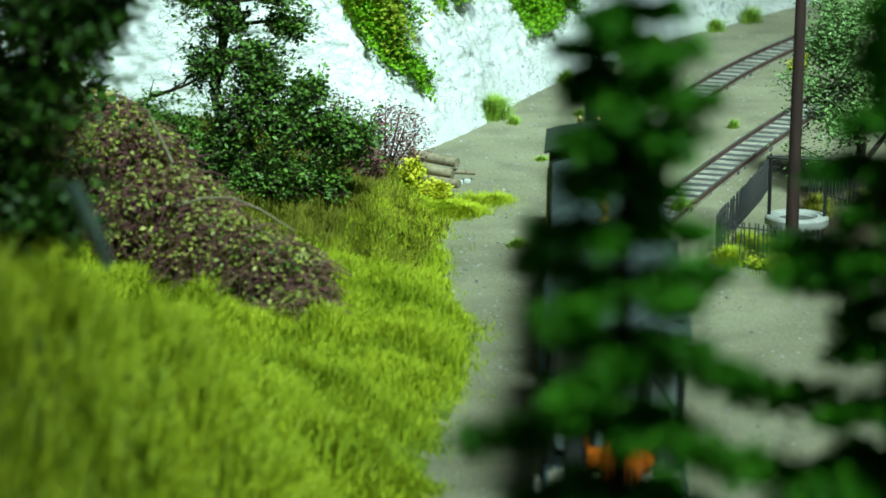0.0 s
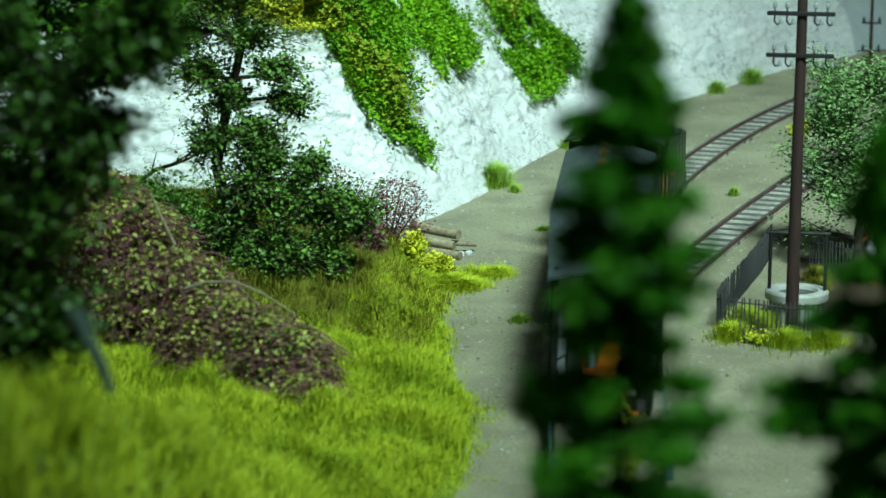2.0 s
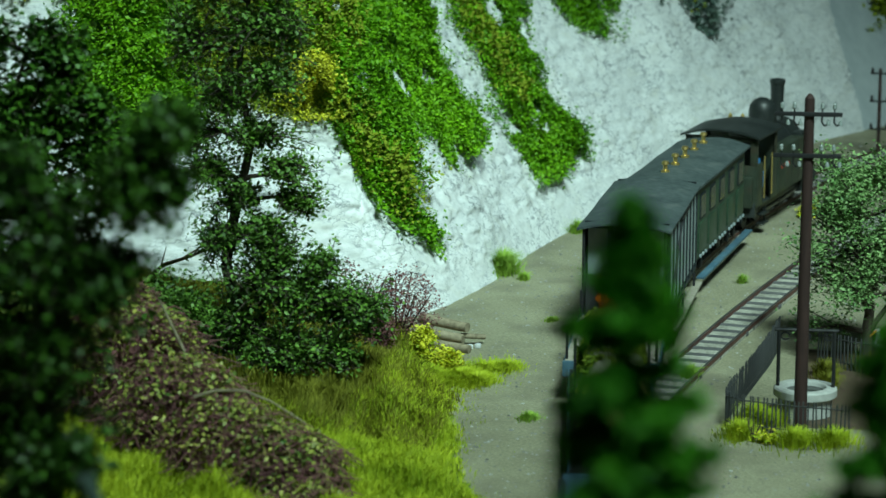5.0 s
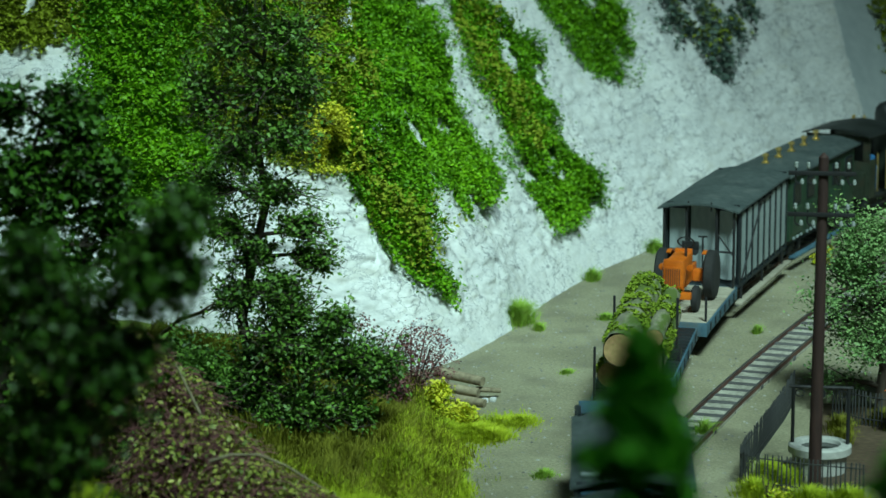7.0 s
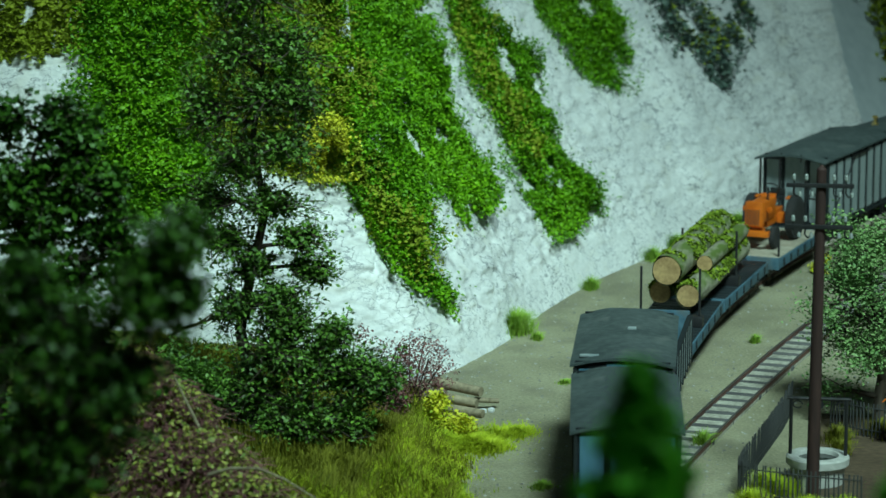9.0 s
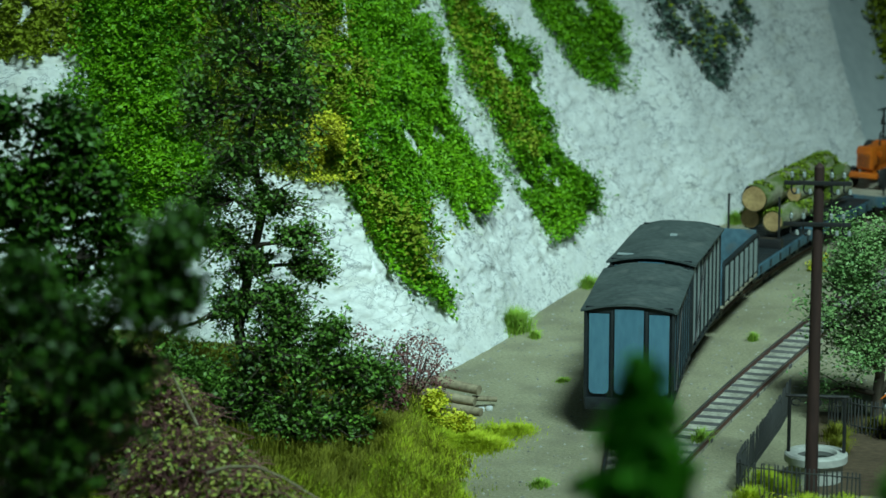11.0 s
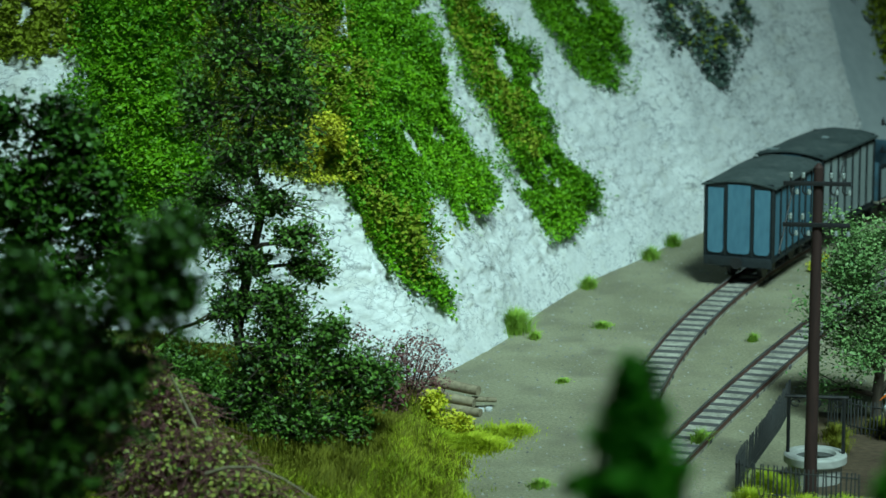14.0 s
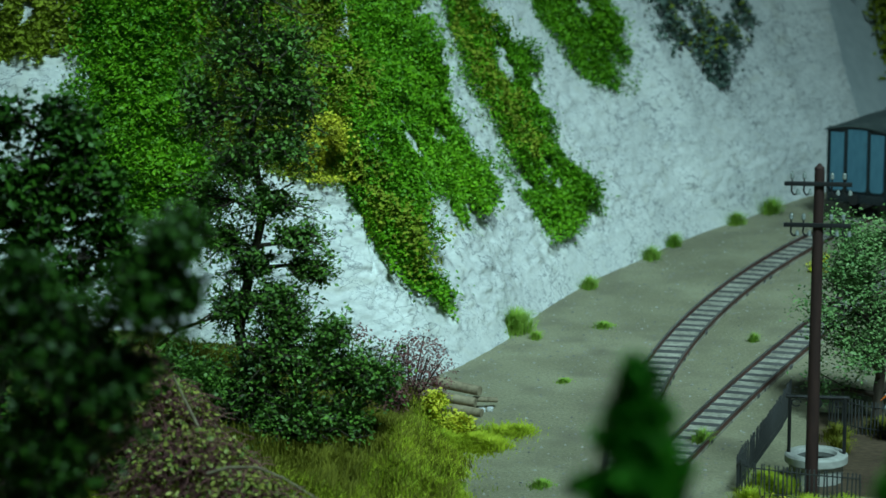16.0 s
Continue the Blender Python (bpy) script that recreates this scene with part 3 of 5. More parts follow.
def open_wagon(long):
    w = tagged(empty("open_wagon"), "open goods wagon with pale blue plank panels and dark posts", "railway wagon", group="train")
    z0, hi = 0.60, 0.95
    part("floor", boxes([(0, 0, z0 - 0.06, 1.80, long, 0.08)], 0.01), DECK, w)
    n = 7
    step = long / n
    for sx in (-1, 1):
        part("side", boxes([(sx * 0.86, 0, z0, 0.06, long, hi)], 0.01), FRAME, w)
        for i in range(n):
            y = -long / 2 + step * (i + 0.5)
            bm = bmesh.new()
            rounded_panel(bm, step - 0.10, hi - 0.16, 0.03, 0.04)
            part("side_panel", bm, PANEL_PALE if sx > 0 else PANEL, w, m=P(sx * 0.89, y, z0 + 0.08, 0, 0, 90))
        for i in range(n + 1):
            part("post", boxes([(sx * 0.905, -long / 2 + 0.03 + i * (long - 0.06) / n, z0, 0.05, 0.06, hi + 0.02)], 0.006), FRAME, w)
        part("capping", boxes([(sx * 0.87, 0, z0 + hi - 0.01, 0.11, long, 0.05)], 0.01), FRAME, w)
    for sy in (-1, 1):
        part("end", boxes([(0, sy * (long / 2 - 0.02), z0, 1.72, 0.07, hi + 0.12)], 0.012), BEAM, w, "blue-grey planked wagon end")
        for cx in (-0.5, 0.5):
            part("end_post", boxes([(cx, sy * (long / 2 + 0.02), z0 - 0.1, 0.08, 0.06, hi + 0.2)], 0.008), FRAME, w)
    running_gear(w, long)
    return w


def flat_wagon(long, stakes, label, bolster=False):
    w = tagged(empty("flat_wagon"), label, "railway wagon", group="train")
    n = int(long / 0.28)
    half = 0.74 if bolster else 0.88
    for i in range(n):
        y = -long / 2 + (i + 0.5) * long / n
        part("plank", boxes([(0, y, 0.60 + RNG.uniform(0, 0.008), 2 * half + 0.02, long / n - 0.02, 0.06)], 0.006), FRAME if bolster else DECK, w)
    for sx in (-1, 1):
        part("side_beam", boxes([(sx * half, 0, 0.38, 0.09, long, 0.26)], 0.012), BEAM, w, "blue-grey painted side beam")
        for y in stakes:
            part("stake", boxes([(sx * (0.66 if bolster else 0.86), y, 0.62, 0.05, 0.05, 1.35 if bolster else 0.6)], 0.008), IRON, w)
            if bolster and sx > 0:
                part("bolster", boxes([(0, y, 0.66, 1.5, 0.26, 0.24)], 0.02), IRON, w, "dark timber bolster")
        for k in range(6):
            part("bolt_plate", boxes([(sx * (half + 0.055), -long / 2 + 0.4 + k * (long - 0.8) / 5, 0.42, 0.02, 0.10, 0.18)]), FRAME, w)
    for sy in (-1, 1):
        part("end_beam", boxes([(0, sy * (long / 2 + 0.02), 0.36, 2 * half + 0.1, 0.10, 0.30)], 0.012), BEAM, w, "blue-grey painted end beam")
    running_gear(w, long, axles=(-0.36, -0.26, 0.26, 0.36) if long > 6 else (-0.3, 0.3), r=0.25)
    return w


def coach(long):
    w = tagged(empty("passenger_coach"), "dark green coach with brass roof vents and footboards", "railway coach", group="train")
    z0, hi = 0.60, 1.66
    part("body", boxes([(0, 0, z0, 1.62, long - 0.5, hi)], 0.03), COACH_GREEN, w)
    n = 5
    for sx in (-1, 1):
        for i in range(n):
            y = -long / 2 + 0.25 + (long - 0.5) * (i + 0.5) / n
            win = part("window_frame", boxes([(sx * 0.815, y, z0 + 0.88, 0.03, 0.62, 0.58)], 0.008), FRAME, w)
            part("pane", boxes([(sx * 0.83, y, z0 + 0.93, 0.016, 0.52, 0.48)]), WATER, win, "dark glass pane")
            part("lower_panel", boxes([(sx * 0.818, y, z0 + 0.14, 0.03, 0.84, 0.66)], 0.008), COACH_GREEN, w)
            for k in (-0.3, 0.0, 0.3):
                part("rail_knob", boxes([(sx * 0.85, y + k, z0 + 0.02, 0.05, 0.07, 0.07)], 0.01), PANEL_PALE, w)
        part("footboard", boxes([(sx * 0.93, 0, 0.20, 0.18, long * 0.96, 0.05)], 0.01), BEAM, w, "blue-grey footboard")
    for sy in (-1, 1):
        part("end_platform", boxes([(0, sy * (long / 2 - 0.14), z0 - 0.06, 1.5, 0.28, 0.10)], 0.01), IRON, w)
        part("end_window", boxes([(cx, sy * (long / 2 - 0.24), z0 + 0.9, 0.42, 0.03, 0.62) for cx in (-0.5, 0.5)], 0.008), WATER, w)
        part("end_box", boxes([(-0.35, sy * (long / 2 - 0.06), z0 + 1.45, 0.8, 0.2, 0.28)], 0.02), IRON, w)
    roof = part("roof", arch(1.80, long, 0.15, 0.05), ROOF, w, m=P(0, 0, z0 + hi - 0.005))
    for i in range(5):
        y = -long / 2 + 0.9 + i * (long - 1.8) / 4
        vent = part("roof_vent", turned([(0.10, 0), (0.10, 0.05), (0.05, 0.07), (0.05, 0.18), (0.09, 0.20), (0.075, 0.26), (0.0001, 0.28)], 12), BRASS, roof, "small brass roof vent", m=P(-0.08, y, 0.19))
    running_gear(w, long, axles=(-0.38, -0.26, 0.26, 0.38), r=0.27)
    return w


def locomotive():
    w = tagged(empty("steam_locomotive"), "dark green and black steam tank locomotive with tall chimney", "steam locomotive", group="train")
    L = 5.7
    part("frame", boxes([(0, 0, 0.45, 1.5, L - 0.3, 0.22), (0, L / 2 - 0.1, 0.40, 1.8, 0.16, 0.36), (0, -L / 2 + 0.1, 0.40, 1.8, 0.16, 0.36)], 0.02), BLACK, w)
    bm = bmesh.new()
    rod(bm, (0, -0.9, 1.55), (0, 2.3, 1.55), 0.52, n=28)
    part("boiler", bm, BLACK, w)
    bm = bmesh.new()
    rod(bm, (0, 1.75, 1.55), (0, 2.5, 1.55), 0.57, n=28)
    rod(bm, (0, 2.5, 1.55), (0, 2.58, 1.55), 0.44, 0.36, n=24)
    part("smokebox", bm, BLACK, w)
    for sx in (-1, 1):
        part("side_tank", boxes([(sx * 0.74, 0.65, 0.68, 0.38, 3.15, 1.12)], 0.03), LOCO_GREEN, w, "dark green side water tank")
        for k in range(3):
            part("painted_mark", boxes([(sx * 0.935, -0.55 + 0.28 * k, 1.28, 0.012, 0.12, 0.09)]), RED_PAINT, w, "small orange-red painted mark")
        for k in range(6):
            part("rivet_strip", boxes([(sx * 0.932, -0.86 + k * 0.605, 0.72, 0.012, 0.03, 1.04)]), LOCO_GREEN, w)
        for y in (-1.1, 0.0, 1.1):
            wheel(w, sx * 0.4, y, 0.42)
        wheel(w, sx * 0.4, 2.2, 0.24)
        wheel(w, sx * 0.4, -2.2, 0.24)
        rb = rods([((sx * 0.66, -1.1, 0.32), (sx * 0.66, 1.1, 0.32), 0.05), ((sx * 0.72, 0.0, 0.34), (sx * 0.72, 1.7, 0.44), 0.045)])
        part("coupling_rod", rb, STEEL, w)
        bm = bmesh.new()
        rod(bm, (sx * 0.74, 1.65, 0.5), (sx * 0.74, 2.35, 0.5), 0.20, n=16)
        part("cylinder", bm, BLACK, w)
        part("step", boxes([(sx * 0.82, -1.85, 0.10, 0.2, 0.4, 0.04), (sx * 0.82, -1.85, 0.34, 0.2, 0.4, 0.04), (sx * 0.82, -1.68, 0.10, 0.05, 0.03, 0.4)]), BLACK, w)
        part("headlamp", turned([(0.02, 0), (0.11, 0.02), (0.11, 0.16), (0.05, 0.22), (0.0001, 0.23)], 14), BLACK, w, m=P(sx * 0.6, 2.72, 0.76))
        # cab side with an open doorway
        part("cab_side", boxes([(sx * 0.90, -1.25, 0.66, 0.05, 0.5, 1.05), (sx * 0.90, -2.5, 0.66, 0.05, 0.5, 1.05), (sx * 0.90, -1.08, 1.7, 0.05, 0.12, 0.66), (sx * 0.90, -2.72, 1.7, 0.05, 0.1, 0.66)], 0.008), LOCO_GREEN, w)
        part("handrail", rods([((sx * 0.95, -1.55, 0.8), (sx * 0.95, -1.55, 1.85), 0.02), ((sx * 0.95, -2.2, 0.8), (sx * 0.95, -2.2, 1.85), 0.02)]), BRASS, w)
    part("cab_front", boxes([(-0.62, -1.02, 0.66, 0.58, 0.05, 1.72), (0.62, -1.02, 0.66, 0.58, 0.05, 1.72), (0, -1.02, 2.0, 0.7, 0.05, 0.42)], 0.008), LOCO_GREEN, w)
    part("cab_back", boxes([(0, -2.76, 0.66, 1.80, 0.05, 1.02), (-0.82, -2.76, 1.68, 0.14, 0.05, 0.69), (0.82, -2.76, 1.68, 0.14, 0.05, 0.69), (0, -2.76, 1.68, 0.10, 0.05, 0.69), (0, -2.76, 2.26, 1.78, 0.05, 0.11)], 0.008), LOCO_GREEN, w)
    part("bunker", boxes([(0, -2.86, 0.66, 1.7, 0.22, 0.75)], 0.03), LOCO_GREEN, w)
    part("cab_floor", boxes([(0, -1.9, 0.62, 1.8, 1.8, 0.06)]), BLACK, w)
    part("cab_roof", arch(2.02, 2.05, 0.17, 0.05), BLACK, w, m=P(0, -1.88, 2.35))
    part("chimney", turned([(0.21, 0), (0.17, 0.10), (0.155, 0.2), (0.185, 0.94), (0.205, 0.96), (0.205, 1.04), (0.18, 1.06), (0.15, 1.05), (0.14, 0.8)], 22), BLACK, w, m=P(0, 2.1, 2.08))
    part("dome", turned([(0.36, 0), (0.35, 0.50), (0.32, 0.66), (0.22, 0.78), (0.09, 0.84), (0.0001, 0.85)], 24), BLACK, w, m=P(0, 0.75, 2.0))
    part("sand_box", turned([(0.2, 0), (0.2, 0.2), (0.12, 0.28), (0.0001, 0.30)], 18), BLACK, w, m=P(0, 1.4, 2.03))
    part("safety_valve", rods([((-0.25, -0.7, 2.0), (-0.25, -0.7, 2.34), 0.09), ((-0.45, -0.7, 2.33), (-0.05, -0.7, 2.33), 0.045)], 14), BLACK, w)
    for x in (-0.16, 0.16):
        part("whistle", turned([(0.05, 0), (0.03, 0.08), (0.055, 0.10), (0.055, 0.22), (0.02, 0.26), (0.0001, 0.28)], 12), BRASS, w, "brass whistle", m=P(x - 0.25, -0.7, 2.36))
    part("filler_cap", boxes([(0.74, 1.7, 1.79, 0.26, 0.5, 0.10), (-0.74, 1.7, 1.79, 0.26, 0.5, 0.10)], 0.02), BLACK, w)
    part("buffer", rods([((0, L / 2, 0.52), (0, L / 2 + 0.2, 0.52), 0.05), ((0, L / 2 + 0.18, 0.52), (0, L / 2 + 0.22, 0.52), 0.16)], 16), IRON, w)
    return w


def make_tractor():
    w = tagged(empty("farm_tractor"), "orange farm tractor with black tyres on a flat wagon", "tractor", group="wagon loads")
    bm = bmesh.new()
    box(bm, 0, -0.50, 0.62, 0.44, 1.25, 0.56, bevel=0.13)
    box(bm, 0, -1.08, 0.54, 0.50, 0.24, 0.68, bevel=0.10)
    part("hood", bm, ORANGE, w)
    grille = part("grille", boxes([(0, -1.205, 0.60, 0.40, 0.03, 0.46)], 0.02), ORANGE, w)
    for k in range(7):
        part("slat", boxes([(-0.15 + 0.05 * k, -1.225, 0.64, 0.016, 0.02, 0.38)]), RUST, grille, "dark grille slat")
    part("bumper", boxes([(0, -1.20, 0.34, 0.84, 0.18, 0.15), (0, -0.9, 0.36, 0.34, 0.5, 0.12)], 0.02), ORANGE, w)
    part("gearbox", boxes([(0, 0.2, 0.45, 0.34, 1.4, 0.34), (0, 0.55, 0.42, 0.8, 0.3, 0.26)], 0.03), ORANGE, w)
    part("dashboard", boxes([(0, 0.10, 0.95, 0.40, 0.14, 0.28)], 0.03), ORANGE, w)
    for sx in (-1, 1):
        bm = bmesh.new()
        ring = []
        for k in range(9):
            a = radians(72 + 13 * k)
            ring.append([bm.verts.new((sx * xx, 0.60 - rr * math.cos(a), 0.47 + rr * math.sin(a))) for xx, rr in ((0.36, 0.60), (0.64, 0.60), (0.64, 0.63), (0.36, 0.63))])
        for p, q in zip(ring, ring[1:]):
            for k in range(4):
                bm.faces.new((p[k], p[(k + 1) % 4], q[(k + 1) % 4], q[k]))
        bm.faces.new(ring[0][::-1]); bm.faces.new(ring[-1])
        bmesh.ops.recalc_face_normals(bm, faces=bm.faces)
        part("mudguard", bm, ORANGE, w)
        for name, y, r, wd, x in (("rear_wheel", 0.60, 0.56, 0.25, 0.56), ("front_wheel", -0.85, 0.29, 0.15, 0.46)):
            bm = bmesh.new()
            prof = [(r * 0.58, -wd / 2), (r * 0.9, -wd / 2), (r, -wd * 0.35), (r, wd * 0.35), (r * 0.9, wd / 2), (r * 0.58, wd / 2)]
            tyre_bm = turned(prof, 26)
            bm.free()
            wh = part(name, turned([(r * 0.57, -wd * 0.3), (r * 0.58, -wd * 0.2), (r * 0.3, -wd * 0.05), (r * 0.3, wd * 0.05), (r * 0.58, wd * 0.2), (r * 0.57, wd * 0.3)], 20), RIM, w, m=P(sx * x, y, r, 0, 90, 0))
            part("tyre", tyre_bm, RUBBER, wh, "black ribbed rubber tyre")
        part("headlight", turned([(0.02, 0), (0.07, 0.03), (0.075, 0.10), (0.0001, 0.11)], 14), ORANGE, w, m=P(sx * 0.32, -0.75, 0.98, 90, 0, 0))
    part("seat", boxes([(0, 0.78, 0.98, 0.40, 0.34, 0.06), (0, 0.94, 1.02, 0.40, 0.05, 0.22)], 0.02), IRON, w)
    bm = rods([((0, 0.1, 1.1), (0, 0.38, 1.32), 0.02)])
    for i in range(16):
        a, b = 2 * math.pi * i / 16, 2 * math.pi * (i + 1) / 16
        f = lambda q: (0.19 * math.cos(q), 0.38 + 0.13 * math.sin(q), 1.32 - 0.14 * math.sin(q))
        rod(bm, f(a), f(b), 0.018, n=6)
    part("steering_wheel", bm, IRON, w)
    w.scale = (1.0, 1.0, 1.0)
    part("exhaust", rods([((0.15, -0.45, 1.1), (0.15, -0.45, 1.50), 0.03)]), IRON, w)
    return w


def make_log(long, r, seed):
    """A lying log along y, its centre at the origin, with mossy bark and cut ends."""
    g = tagged(empty("log"), "mossy bark log with a pale cut end, chained on a wagon", "log", group="wagon loads")
    n, m = 18, 14
    a = np.linspace(0, 2 * np.pi, n, endpoint=False)
    ys = np.linspace(-long / 2, long / 2, m)
    ga, gy = np.meshgrid(a, ys, indexing="ij")
    q = np.stack([np.cos(ga), np.sin(ga), gy * 0.5 + seed * 7], -1).reshape(-1, 3)
    rr = r * (1 + 0.35 * (fbm(q * 2, 3, seed) - 0.45)).reshape(ga.shape) * (1 - 0.05 * gy / long)
    bm = bmesh.new()
    rings = [[bm.verts.new((rr[i, j] * math.cos(a[i]), ys[j], rr[i, j] * math.sin(a[i]))) for i in range(n)] for j in range(m)]
    for p, s in zip(rings, rings[1:]):
        for i in range(n):
            bm.faces.new((p[i], p[(i + 1) % n], s[(i + 1) % n], s[i]))
    part("bark", bm, LOG_BARK, g)
    for sy in (-1, 1):
        part("cut_end", rods([((0, sy * (long / 2 - 0.03), 0), (0, sy * (long / 2 + 0.006), 0), r * 0.93)], 18), LOG_END, g, "pale brown sawn end")
    k = 4200
    t = RNG.uniform(0, np.pi, k)
    c = np.stack([np.cos(t) * r * 1.04, RNG.uniform(-long / 2, long / 2, k), np.sin(t) * r * 1.04], 1)
    c = c[fbm(c * 1.6, 2, seed + 5) > 0.40]
    c += RNG.normal(size=c.shape) * 0.02
    v, f = leaves(c, 0.06)
    tagged(raw("moss", v, f, MOSS, g, "olive green moss tufts"), kind="stuff")
    return g


VAN_REAR = van(4.05, "last covered van, blue panels, dark posts and dark felt roof", PANEL, PANEL, 7)
VAN_HATCH = van(4.2, "covered van with pale panels, dark roof and a small hatch", PANEL_PALE, PANEL, 7, hatch=True, hi=1.86)
OPEN = open_wagon(3.9)
LOG_WAGON = flat_wagon(5.2, (-0.15,), "short stake wagon with blue-grey beams under mossy logs", bolster=True)
LOG_WAGON_FRONT = flat_wagon(4.6, (-0.7,), "leading stake wagon with blue-grey beams under mossy logs", bolster=True)
TRACTOR_WAGON = flat_wagon(3.9, (-1.8, 1.8), "flat wagon with pale plank deck carrying an orange tractor")
BRAKE_VAN = van(5.4, "grey covered brake van with an open end veranda and footboards", PANEL_PALE, PANEL_PALE, 8, veranda=True, footboard=True)
COACH = coach(6.0)
LOCO = locomotive()
TRACTOR = make_tractor()
LOGS = [(make_log(l, r, i), x, y, z) for i, (l, r, x, y, z) in enumerate([(5.6, 0.26, -0.36, 0.1, 1.16), (5.9, 0.27, 0.34, 0.0, 1.17), (5.9, 0.34, -0.14, -0.1, 1.74), (4.2, 0.19, 0.38, 0.7, 1.62)])]
DRIVER = tagged(part("figurine", turned([(0.16, 0), (0.20, 0.3), (0.22, 0.62), (0.12, 0.72), (0.09, 0.76), (0.12, 0.84), (0.11, 0.96), (0.0001, 1.0)], 16), BLUE_CLOTH), "small blue painted figurine standing in the locomotive cab", "figurine")


# ---- plants ----
def tree_wood(limbs, mat=BARK, name="trunk", parent=None, n=7):
    """Tapered round limbs, each from a to b with radii r0 and r1, in one mesh."""
    a = np.array([tuple(l[0]) for l in limbs]); b = np.array([tuple(l[1]) for l in limbs])
    r = np.array([(l[2], l[3]) for l in limbs])
    d = (b - a) / np.maximum(np.linalg.norm(b - a, axis=1, keepdims=True), 1e-9)
    side = np.cross(d, np.where(np.abs(d[:, 2:3]) > 0.9, [[1.0, 0, 0]], [[0, 0, 1.0]]))
    side /= np.linalg.norm(side, axis=1, keepdims=True)
    up = np.cross(d, side)
    w = np.linspace(0, 2 * np.pi, n, endpoint=False)
    ring = side[:, None] * np.cos(w)[:, None] + up[:, None] * np.sin(w)[:, None]
    lo, hi = a[:, None] + ring * r[:, :1, None], b[:, None] + ring * r[:, 1:, None]
    v = np.concatenate([lo, hi], 1).reshape(-1, 3)
    k = np.arange(n)
    f = np.stack([k, (k + 1) % n, n + (k + 1) % n, n + k], 1)
    f = (np.arange(len(limbs))[:, None, None] * 2 * n + f).reshape(-1, 4)
    return raw(name, v, f, mat, parent, flat=False)


def branching(root, top, r, count, reach, seed, low=0.3):
    """A tapered trunk with limbs and twigs; returns the limbs and the twig ends."""
    rnd = random.Random(seed)
    root, top = Vector(root), Vector(top)
    limbs, ends = [], []
    prev, steps = root, 7
    spine = [root]
    for i in range(1, steps + 1):
        p = root.lerp(top, i / steps) + Vector((rnd.uniform(-1, 1), rnd.uniform(-1, 1), 0)) * r * 1.2
        limbs.append((prev, p, r * (1 - (i - 1) / steps) + 0.012, r * (1 - i / steps) + 0.012))
        prev = p
        spine.append(p)
    for k in range(count):
        f = rnd.uniform(low, 1.0)
        i = min(int(f * steps), steps - 1)
        p = spine[i].lerp(spine[i + 1], f * steps - i)
        a = rnd.uniform(0, 2 * math.pi)
        l = reach * (1.15 - 0.6 * f) * rnd.uniform(0.6, 1.1)
        d = Vector((math.cos(a), math.sin(a), rnd.uniform(0.0, 0.7))) * l
        mid = p + d * 0.55 + Vector((0, 0, rnd.uniform(-0.1, 0.25) * l))
        end = p + d
        rr = r * (1 - f) * 0.45 + 0.018
        limbs += [(p, mid, rr, rr * 0.7), (mid, end, rr * 0.7, 0.010)]
        ends += [mid, end]
        for j in range(3):
            e = mid.lerp(end, rnd.random()) + Vector((rnd.uniform(-1, 1), rnd.uniform(-1, 1), rnd.uniform(-0.4, 0.9))) * l * 0.38
            limbs.append((mid.lerp(end, 0.3 * j), e, 0.016, 0.007))
            ends.append(e)
    return limbs, np.array([tuple(e) for e in ends])


def leafy_tree(name, label, root, top, r, count, reach, seed, per, size, clump, leaf_mat, low=0.3, category="tree"):
    t = tagged(empty(name), label, category)
    limbs, ends = branching(root, top, r, count, reach, seed, low)
    tree_wood(limbs, parent=t)
    c = np.repeat(ends, per, axis=0) + RNG.normal(size=(len(ends) * per, 3)) * clump
    v, f = leaves(c, size)
    raw("crown", v, f, leaf_mat, t)
    return t


def bush(name, label, lumps, size, mat, per, wood=True, category="bush", lean=0.8, cut=0.40):
    t = tagged(empty(name), label, category)
    pts = np.concatenate([blob(per, c, r) for c, r in lumps])
    pts = pts[fbm(pts * 1.5, 2, 31) > cut]
    pts = pts + RNG.normal(size=pts.shape) * 0.9 * size * RNG.uniform(0, 2, (len(pts), 1))
    v, f = leaves(pts, size, lean)
    raw("foliage", v, f, mat, t)
    if mat is FLOWER:
        v, f = leaves(pts[::2] - np.array([0, 0, 0.06]), size * 1.2, lean)
        raw("green_leaves", v, f, GRASS, t, "yellow-green leaves below the flowers")
    if wood:
        limbs = []
        for c, r in lumps:
            foot = Vector((c[0], c[1], float(ground_z(c[0], c[1])) - 0.05))
            for k in range(5):
                e = Vector(c) + Vector((random.uniform(-1, 1) * r[0], random.uniform(-1, 1) * r[1], random.uniform(0, 1) * r[2])) * 0.8
                limbs.append((foot, e, 0.03, 0.01))
        tree_wood(limbs, name="stem", parent=t)
    return t


